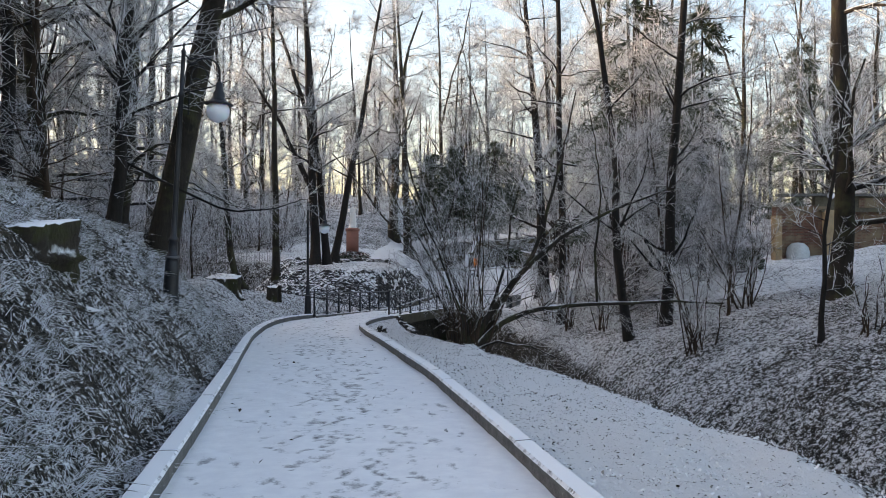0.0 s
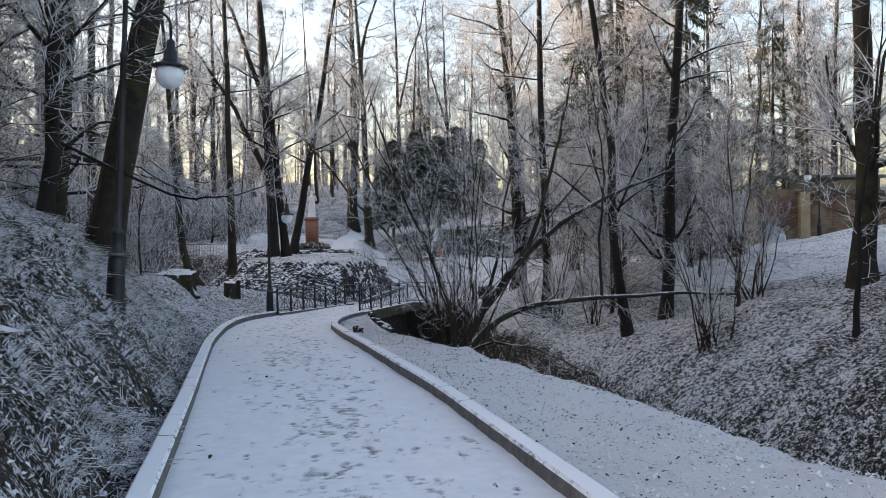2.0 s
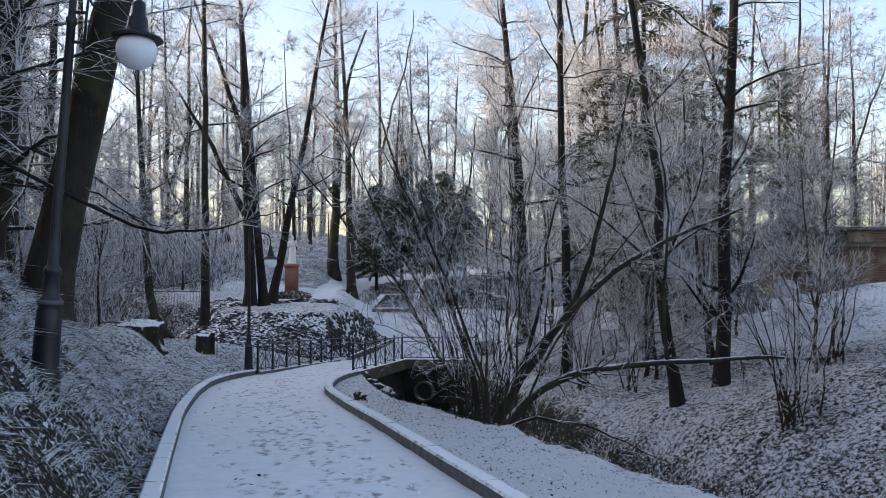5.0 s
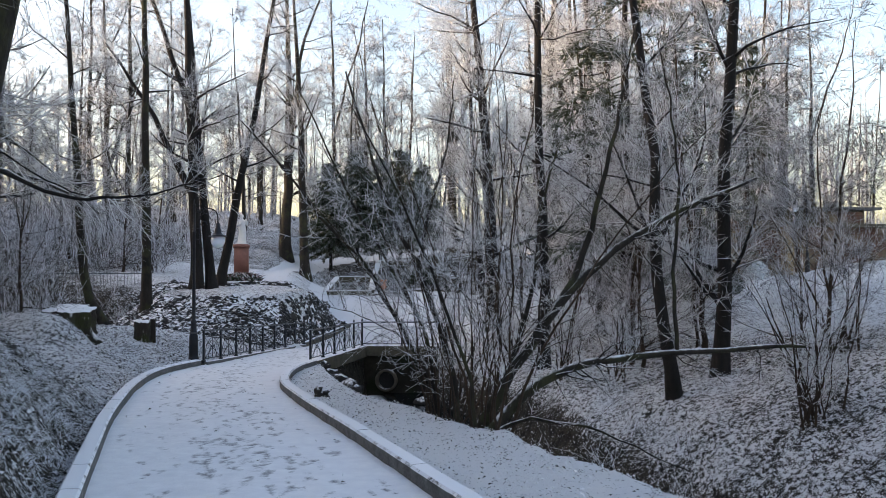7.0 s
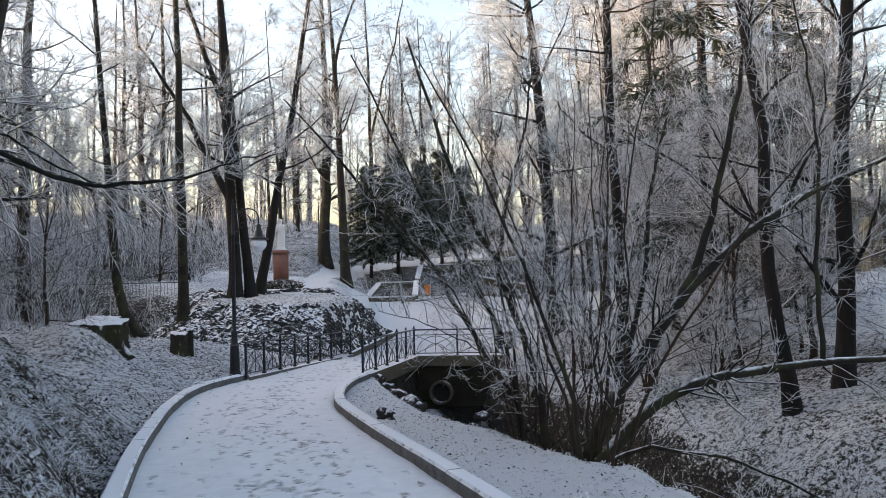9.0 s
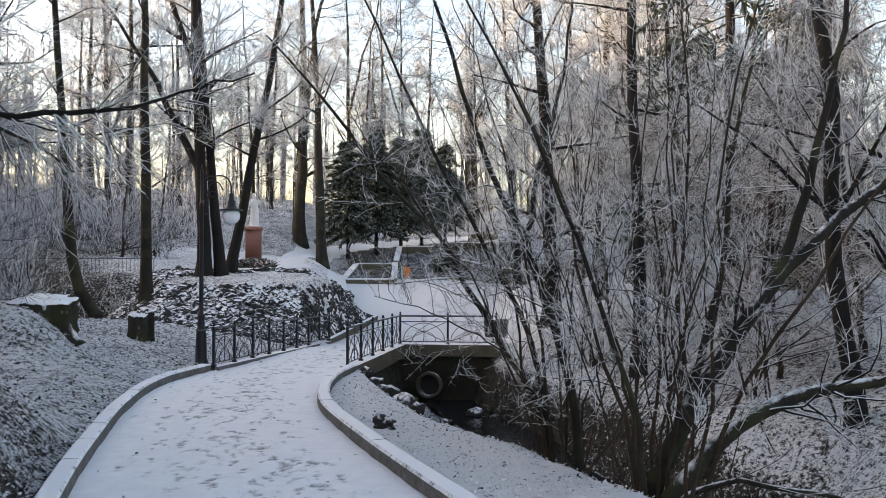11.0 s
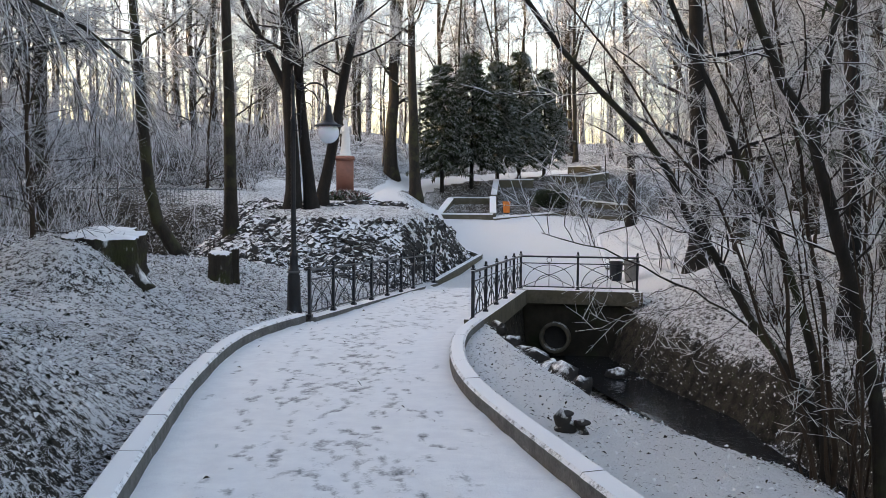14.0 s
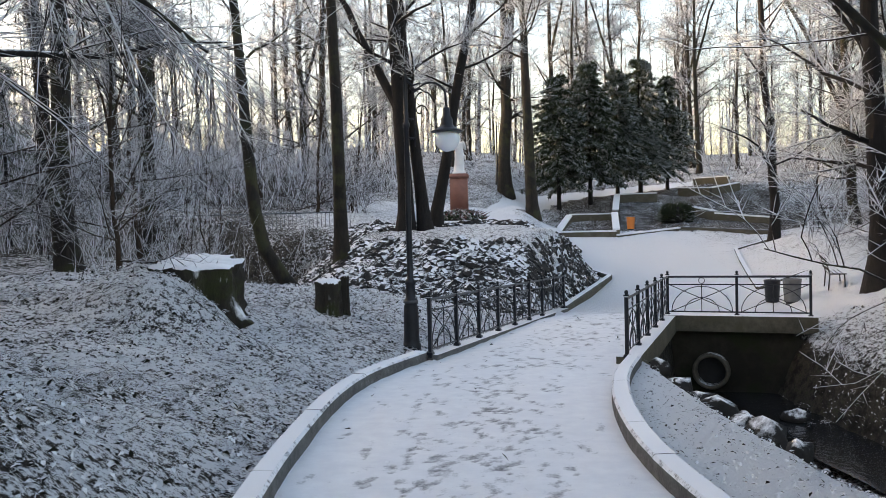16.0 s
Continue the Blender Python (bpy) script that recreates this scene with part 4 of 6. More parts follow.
def build_railing(p, q, bays, label, lift=0.085, h=0.765):
    P, Q = Vector((*p, line_z(p) + lift)), Vector((*q, line_z(q) + lift))
    ob = thing("railing", label, "railing", Matrix.Translation(P), "railings of the bridge")
    d = (Q - P) / bays
    flat = Vector((d.x, d.y, 0)).normalized()
    turn = math.degrees(math.atan2(flat.y, flat.x))
    rot = pose(0, 0, 0, 0, 0, turn)
    L = d.length
    up = Vector((0, 0, 1))

    def bar(name, pts, r=0.008, sides=6):
        part(name, Geo().tube([tuple(v) for v in pts], r, sides), M_IRON, ob)

    post = Geo()
    post.box((0, 0, h / 2 - 0.02), (0.048, 0.048, h + 0.04), rot)
    post.box((0, 0, 0.02), (0.085, 0.085, 0.04), rot, 0.01)
    post.box((0, 0, h + 0.025), (0.066, 0.066, 0.02), rot, 0.004)
    post.lathe([(0.001, h + 0.095), (0.02, h + 0.085), (0.026, h + 0.06), (0.016, h + 0.035), (0.022, h + 0.03)], 10)
    me = post.mesh("post", M_IRON, False)
    for k in range(bays + 1):
        o = part("post", me, M_IRON, ob)
        o.location = d * k
    for k in range(bays):
        a, b = d * k, d * (k + 1)
        for name, z, r in (("top_rail", h - 0.02, 0.02), ("middle_rail", h - 0.17, 0.011), ("bottom_rail", 0.07, 0.013)):
            g = Geo()
            g.tube([tuple(a + up * z), tuple(b + up * z)], r, 4)
            part(name, g, M_IRON, ob, smooth=False)
        mid = (a + b) / 2
        lo, hi = 0.075, h - 0.175
        bar("diagonal_bar", [a + up * hi + d * 0.03, b + up * lo - d * 0.06])
        bar("diagonal_bar", [b + up * hi - d * 0.03, a + up * lo + d * 0.06])
        for w, top in ((0.44, hi - 0.03), (0.25, lo + (hi - lo) * 0.52)):
            arc = [mid + d * (w * math.cos(t)) + up * (lo + (top - lo) * math.sin(t)) for t in np.linspace(0, math.pi, 15)]
            bar("arch_bar", arc)
        bar("upright_bar", [mid + up * lo, mid + up * hi])
        rr = 0.055
        bar("ring", [mid + flat * (rr * math.cos(t)) + up * (h - 0.095 + rr * math.sin(t)) for t in np.linspace(0, 2 * math.pi, 15)], 0.007)
    return ob


build_railing(*LRAIL, 8, "black wrought-iron railing with arches beside the snowy path")
build_railing(*RRAIL, 5, "black wrought-iron railing on the bridge's edge beam")
build_railing(*BRAIL, 2, "black wrought-iron railing above the culvert")

# ---- lamps ----


def build_lamp(x, y, turn, base_z=None, label="black cast-iron park lamp with a white globe"):
    z = ground_z(x, y) if base_z is None else base_z
    ob = thing("street_lamp", label, "street lamp", pose(x, y, z, 0, 0, turn), "park lamps")
    base = Geo().lathe([(0.001, -0.3), (0.13, -0.3), (0.13, 0.04), (0.115, 0.06), (0.11, 0.1), (0.105, 0.38), (0.10, 0.56), (0.085, 0.60), (0.098, 0.62), (0.098, 0.65), (0.07, 0.68), (0.062, 0.86), (0.075, 0.88), (0.07, 0.92), (0.045, 0.95), (0.042, 1.2)], 14)
    foot = part("base", base, M_IRON, ob)
    part("band", Geo().lathe([(0.101, 0.615), (0.104, 0.62), (0.104, 0.65), (0.09, 0.655)], 14), plain("worn_grey_paint", (0.07, 0.07, 0.075), 0.5), foot, "worn grey band")
    pole = Geo().lathe([(0.042, 1.15), (0.040, 2.2), (0.036, 3.0), (0.048, 3.02), (0.048, 3.06), (0.032, 3.08), (0.030, 3.66), (0.04, 3.68), (0.012, 3.74), (0.020, 3.78), (0.001, 3.83)], 12)
    part("pole", pole, M_IRON, ob)
    arm = [(0.02, 0, 3.64), (0.10, 0, 3.57), (0.20, 0, 3.60)] + [(0.34 + 0.21 * math.cos(t), 0, 3.40 + 0.20 * math.sin(t)) for t in np.linspace(math.pi * 0.75, 0.05, 10)] + [(0.555, 0, 3.25)]
    arm_part = part("arm", Geo().tube(arm, 0.016, 6), M_IRON, ob)
    inner = [(0.12, 0, 2.75)] + [(0.12, 0, 3.1), (0.13, 0, 3.3)] + [(0.25 + 0.115 * math.cos(t), 0, 3.36 + 0.12 * math.sin(t)) for t in np.linspace(math.pi, 0.6, 7)] + [(0.40, 0, 3.32)]
    bracket = part("bracket", Geo().tube(inner, 0.012, 6), M_IRON, ob)
    for zz in (2.86, 3.12):
        part("bracket_tie", Geo().tube([(0, 0, zz), (0.12, 0, zz)], 0.014, 6), M_IRON, bracket)
    scroll = [(0.20 + (0.10 - 0.011 * k) * math.cos(0.75 * k), 0, 3.22 + (0.10 - 0.011 * k) * math.sin(0.75 * k)) for k in range(9)]
    part("scroll", Geo().tube(scroll, 0.011, 6), M_IRON, bracket)
    leaf = [(0.06, 0, 3.55), (0.13, 0, 3.50), (0.19, 0, 3.53), (0.25, 0, 3.49)]
    part("leaf_ornament", Geo().tube(leaf, [0.02, 0.03, 0.022, 0.004], 6), M_IRON, arm_part)
    cx = 0.555
    cap = part("cap", Geo().lathe([(0.015, 3.27), (0.05, 3.24), (0.055, 3.14), (0.08, 3.10), (0.085, 3.03), (0.10, 3.0), (0.15, 2.965), (0.215, 2.945), (0.22, 2.93), (0.215, 2.925), (0.13, 2.93)], 20, (cx, 0, 0)), M_IRON, ob)
    globe = Geo().lathe([(0.135, 2.93)] + [(0.17 * math.sin(t), 2.83 + 0.17 * -math.cos(t)) for t in np.linspace(2.2, 0.02, 14)], 24, (cx, 0, 0))
    part("globe", globe, M_GLOBE, cap, "milky white glass globe")
    return ob


lamp = build_lamp(-4.72, 29.15, -3)
lamp.scale = (1.06, 1.06, 1.06)
copy_thing(lamp, pose(-4.28, 13.1, 0.80, 0, 3.1, 0))
for x, y, a in ((-4.2, 65.3, 0), (-14, 75, 30), (20.2, 42.2, 180)):
    copy_thing(lamp, pose(x, y, ground_z(x, y), 0, 0, a))

# ---- stumps, logs ----


def build_stump(x, y, r, h, seed, label, roots=6, tilt=(0, 0), cap=True, mat=None, sink=0.35, flare=0.35, butts=()):
    rg = np.random.default_rng(seed)
    z = ground_z(x, y)
    ob = thing("tree_stump", label, "tree stump", Matrix.Translation((x, y, z)))
    n, rows = 64, 14
    a = np.arange(n) * 2 * np.pi / n
    lobes = 1 + 0.13 * np.sin(roots * a + rg.uniform(0, 6)) + 0.05 * np.sin(3 * a + rg.uniform(0, 6)) + 0.035 * np.sin(11 * a + 2) + 0.025 * np.sin(19 * a) + rg.normal(0, 0.02, n)
    zz = np.linspace(-sink, h, rows)
    V = []
    for k, q in enumerate(zz):
        spread = 1 + flare * np.exp(-(q + sink) / (0.5 * h)) * (1 + 0.55 * np.sin(roots * a + 1.0))
        for b, w, out in butts:     # root flares: direction, width, reach
            away = np.abs((a - b + np.pi) % (2 * np.pi) - np.pi)
            spread = spread + out * np.exp(-(away / w) ** 2) * np.exp(-(q + 0.25) / (0.32 * h)) * (q > -0.3)
        rough = 1 + rg.normal(0, 0.035, n)
        rr = r * lobes * spread * rough
        tip = tilt[0] * np.cos(a) * rr + tilt[1] * np.sin(a) * rr if k == rows - 1 else 0
        V.append(np.stack([rr * np.cos(a), rr * np.sin(a), np.full(n, q) + tip + (rg.normal(0, 0.012, n) if k == rows - 1 else 0)], 1))
    V = np.array(V)
    F = [(i * n + j, i * n + (j + 1) % n, (i + 1) * n + (j + 1) % n, (i + 1) * n + j) for i in range(rows - 1) for j in range(n)]
    part("bark", Geo().add(V.reshape(-1, 3), F), mat or M_STUMP, ob, "furrowed mossy bark")
    top = V[-1]
    c = top.mean(0)
    T = np.concatenate([top * [0.99, 0.99, 1], (top - c) * [1.0, 1.0, 1] * 0.95 + c + [0, 0, 0.014], (top - c) * 0.5 + c + [0, 0, 0.022], [c + [0, 0, 0.024]]])
    F = [(i * n + j, i * n + (j + 1) % n, (i + 1) * n + (j + 1) % n, (i + 1) * n + j) for i in range(2) for j in range(n)]
    F += [(2 * n + j, 2 * n + (j + 1) % n, 3 * n, 3 * n) for j in range(n)]
    g = Geo().add(T, [f for f in F if f[2] != f[3]])
    g.f += [[f[0], f[1], f[2]] for f in F if f[2] == f[3]]
    part("snow_cap" if cap else "cut_face", g, M_SNOWCAP if cap else M_STEM, ob, "flat layer of snow" if cap else "sawn wood")
    return ob


build_stump(-4.5, 8.9, 0.50, 0.12, 3, "broad mossy old stump with a snowy top on the bank", tilt=(0.05, 0.1), sink=0.8, flare=0.25,
            butts=((-0.3, 0.3, 0.55), (-1.1, 0.25, 0.5), (0.7, 0.3, 0.35), (-2.0, 0.3, 0.5)))
build_stump(-7.2, 27.4, 0.52, 0.47, 4, "broad mossy stump with a flat snow-covered top", tilt=(-0.05, 0.14), roots=7, sink=0.75, flare=0.3,
            butts=((-0.35, 0.22, 0.55), (0.9, 0.25, 0.4), (-1.3, 0.3, 0.45), (-2.4, 0.35, 0.4), (2.4, 0.4, 0.3)))
build_stump(-6.12, 29.95, 0.19, 0.5, 5, "small sawn dark stump beside the stone mound", roots=4, mat=M_STUMP, tilt=(-0.1, 0.1))
build_stump(-5.93, 30.25, 0.075, 0.62, 6, "thin slanting sawn stem beside a stump", roots=3, tilt=(0.3, 0.1), mat=M_STUMP)


def build_log(p, q, r, label, seed=0):
    rg = np.random.default_rng(seed)
    P, Q = np.array(p), np.array(q)
    t = np.linspace(0, 1, 9)[:, None]
    line = P * (1 - t) + Q * t + rg.normal(0, r * 0.3, (9, 3))
    ob = thing("log", label, "log", Matrix.Translation(P), "rotten logs along the creek")
    g = Geo().tube(line - P, r * (1 + rg.normal(0, 0.25, 9)), 12)
    part("wood", g, snow_log, ob)
    end = Geo().tube([line[0] - P - (Q - P) * 0.002, line[0] - P - (Q - P) * 0.03 - [0, 0, 0.0]], [r * 0.97, r * 0.55], 12)
    part("cut_end", end, M_BLACK, ob, "black rotten end")
    return ob


snow_log = snowy("snowy_log", (0.03, 0.026, 0.023), 0.12, 0.2, scale=9, relief=0.8)


def gz(x, y, up=0.0):
    return (x, y, ground_z(x, y) + up)


build_log(gz(-1.60, 21.35, 0.13), gz(-1.58, 21.42, -0.2), 0.065, "upright black rotten stake in the snow", 1)
build_log(gz(-1.47, 21.3, 0.10), gz(-1.46, 21.36, -0.2), 0.055, "upright black rotten stake in the snow", 2)
build_log(gz(-0.95, 25.6, 0.25), gz(-0.92, 25.6, -0.2), 0.07, "upright rotten stake beside the creek", 5)
build_log(gz(-6.9, 22.3, 0.05), gz(-7.9, 23.0, 0.25), 0.10, "dark fallen branch on the bank", 6)

# ---- stone mound ----


def stone_mesh(seed):
    rg = np.random.default_rng(seed)
    base = np.array([(-1, -1, -1), (1, -1, -1), (1, 1, -1), (-1, 1, -1), (-0.8, -0.8, 1), (0.8, -0.8, 1), (0.8, 0.8, 1), (-0.8, 0.8, 1), (-1.15, 0, 0), (1.15, 0, 0)], float)
    V = base * [0.5, 0.36, 0.24] * rg.uniform(0.7, 1.2, (10, 3)) + rg.normal(0, 0.04, (10, 3))
    F = [(3, 2, 1, 0), (4, 5, 6, 7), (0, 1, 5, 4), (2, 3, 7, 6), (1, 2, 9), (2, 6, 9), (6, 5, 9), (5, 1, 9), (3, 0, 8), (0, 4, 8), (4, 7, 8), (7, 3, 8)]
    return V, F


STONES = [stone_mesh(200 + k) for k in range(9)]


def build_stones():
    ob = thing("stone_mound", "mound of dark broken stones dusted with snow", "stone mound", Matrix.Translation((-4.95, 41.2, 0.0)))
    rg = np.random.default_rng(9)
    meshes = []
    for V, F in STONES:
        me = bpy.data.meshes.new("stone")
        me.from_pydata(V.tolist(), [], F)
        me.materials.append(M_STONE)
        meshes.append(me)
    pts = []
    while len(pts) < 4600:
        x, y = rg.uniform(-9.4, -0.3), rg.uniform(33.6, 46)
        k = float(mound(x, y))
        if 0.02 < k < 0.78 + rg.uniform(0, 0.12) and (y > 36.8 or x < x_left(y) - 0.3) and not (y > 36.8 and x > -2.35 + (y - 36.8) * 0.27):
            pts.append((x, y))
    pts.sort(key=lambda p: p[1])
    rest = Geo()
    for i, (x, y) in enumerate(pts):
        e = 0.15
        nx, ny = (ground_z(x - e, y) - ground_z(x + e, y)) / (2 * e), (ground_z(x, y - e) - ground_z(x, y + e)) / (2 * e)
        q = Vector((nx + rg.normal(0, 0.35), ny + rg.normal(0, 0.35), 1)).normalized().to_track_quat("Z", "X")
        m = Matrix.Translation((x + 4.95, y - 41.2, ground_z(x, y) + rg.uniform(-0.03, 0.06))) @ q.to_matrix().to_4x4() @ pose(0, 0, 0, 0, 0, rg.uniform(0, 360)) @ Matrix.Scale(rg.uniform(0.12, 0.27), 4)
        if i < 300:
            o = part("stone", meshes[i % 9], M_STONE, ob)
            o.matrix_basis = m
        else:
            V, F = STONES[i % 9]
            V = V @ np.array(m.to_3x3()).T + np.array(m.translation)
            rest.v.append(V)
            rest.f += [[a + rest.n for a in f] for f in F]
            rest.n += len(V)
    tagged(part("rubble", rest, M_STONE, ob, smooth=False), kind="stuff")
    return ob


build_stones()


def build_rock(x, y, size, seed, sink=0.3):
    rg = np.random.default_rng(seed)
    bm = bmesh.new()
    bmesh.ops.create_icosphere(bm, subdivisions=2, radius=1)
    for v in bm.verts:
        v.co *= 1 + 0.38 * noise.noise(v.co * 1.3 + Vector((seed, 0, 0))) + 0.25 * noise.noise(v.co * 3.1 + Vector((0, seed, 0)))
        v.co = Vector((v.co.x * size, v.co.y * size * rg.uniform(0.68, 0.72), v.co.z * size * 0.75))
    me = bpy.data.meshes.new("rock")
    bm.to_mesh(me)
    bm.free()
    me.materials.append(M_ROCK)
    me.shade_smooth()
    ob = new("rock", me)
    ob.matrix_basis = pose(x, y, ground_z(x, y) + size * (0.5 - sink), rg.uniform(-20, 20), rg.uniform(-20, 20), rg.uniform(0, 360))
    return tagged(ob, "jagged dark rock capped with snow by the creek", "rock", "rocks along the creek")


M_ROCK = snowy("dark_wet_rock", (0.03, 0.026, 0.023), 0.11, 0.15, scale=9, relief=0.9, patch=1.3)
for k, (x, y, q) in enumerate(((-1.45, 27.6, 0.22), (-1.30, 27.1, 0.28), (-1.20, 26.5, 0.24), (-1.12, 26.0, 0.30), (-1.02, 25.4, 0.26), (-0.92, 24.9, 0.30), (-0.85, 24.3, 0.2), (-1.35, 26.7, 0.16), (0.5, 30.6, 0.25), (1.0, 29.9, 0.2), (1.3, 31.0, 0.28), (0.2, 29.0, 0.18),
                               (0.3, 27.6, 0.2), (1.7, 28.3, 0.22), (0.9, 28.6, 0.16))):
    build_rock(x, y, q * 0.8, k + 1, 0.22)

# ---- statue ----


def build_statue():
    x, y = -5.33, 49.2
    z = ground_z(x, y)
    ob = thing("pedestal", "red granite pedestal rising from a flower bed", "pedestal", Matrix.Translation((x, y, z)))
    h = 2.83 - z
    part("plinth", Geo().box((0, 0, 0.14), (0.86, 0.86, 0.7), None, 0.04), M_RED, ob)
    part("shaft", Geo().box((0, 0, 0.49 + (h - 0.65) / 2), (0.66, 0.66, h - 0.65), None, 0.02), M_RED, ob)
    part("cornice", Geo().box((0, 0, h - 0.08), (0.76, 0.76, 0.16), None, 0.04), M_RED, ob)
    g = Geo()
    prof = [(0.001, 0), (0.26, 0), (0.27, 0.05), (0.22, 0.07), (0.19, 0.3), (0.17, 0.6), (0.175, 0.75), (0.15, 0.92), (0.17, 1.08), (0.16, 1.17), (0.07, 1.23), (0.055, 1.27), (0.085, 1.33), (0.09, 1.40), (0.06, 1.47), (0.001, 1.49)]
    g.lathe(prof, 18)
    V = g.v[0]
    a = np.arctan2(V[:, 1], V[:, 0])
    fold = np.where(V[:, 2] < 0.95, 1 + 0.06 * np.sin(7 * a), 1)
    g.v[0] = np.stack([V[:, 0] * fold + 0.03 * np.sin(V[:, 2] * 2.2), V[:, 1] * fold * 0.8, V[:, 2]], 1)
    g.tube([(-0.16, 0, 1.14), (-0.22, -0.06, 0.92), (-0.1, -0.17, 0.95), (0.02, -0.18, 1.02)], [0.06, 0.055, 0.045, 0.03], 8)
    g.tube([(0.18, 0, 1.14), (0.26, -0.05, 0.95), (0.24, -0.14, 1.12), (0.2, -0.18, 1.22)], [0.06, 0.055, 0.045, 0.03], 8)
    st = part("statue", g, M_WHITE)
    st.location = (x, y, z + h)
    tagged(st, "white standing robed statue on a red pedestal", "statue")
    bed = thing("flower_bed", "round bed of frosted evergreen leaves and dried flowers", "flower bed", Matrix.Translation((x + 0.1, y - 0.9, ground_z(x + 0.1, y - 0.9))))
    rg = np.random.default_rng(31)
    for name, mat, n in (("evergreen_leaves", M_NEEDLE, 700), ("dried_flowers", snowy("dried_flowers", (0.16, 0.075, 0.075), 0.36, 0.3), 520)):
        a = rg.uniform(0, 2 * np.pi, n)
        r = np.sqrt(rg.uniform(0, 1, n)) * (0.95, 0.9)[name[0] == "d"]
        A = np.stack([r * np.cos(a), r * np.sin(a) * 0.7, 0.5 * np.sqrt(1 - 0.85 * r * r) * rg.uniform(0.3, 1, n)], 1)
        B = A + np.stack([rg.normal(0, 0.12, n), rg.normal(0, 0.12, n), rg.uniform(-0.02, 0.16, n)], 1)
        part(name, Geo().spikes(A, B, np.full(n, 0.045)), mat, bed, smooth=False)
    part("edging", Geo().lathe([(1.0, -0.2), (1.0, 0.1), (0.92, 0.12), (0.9, -0.2)], 24), M_KERB, bed)


build_statue()

# ---- hazel by the creek ----


M_FROSTED_STEM = snowy("frosted_thin_stem", (0.026, 0.02, 0.016), 0.24, 0.2, scale=14, relief=0.3, patch=1.2)


def two_tone(name, geos, mats, parent):
    """One mesh of several Geos, each with its own material."""
    g, which = Geo(), []
    for k, q in enumerate(geos):
        g.v += q.v
        g.f += [[a + g.n for a in f] for f in q.f]
        g.n += q.n
        which += [k] * len(q.f)
    me = g.mesh(name, mats[0])
    for m in mats[1:]:
        me.materials.append(m)
    me.polygons.foreach_set("material_index", np.array(which, np.int32))
    return part(name, me, None, parent)


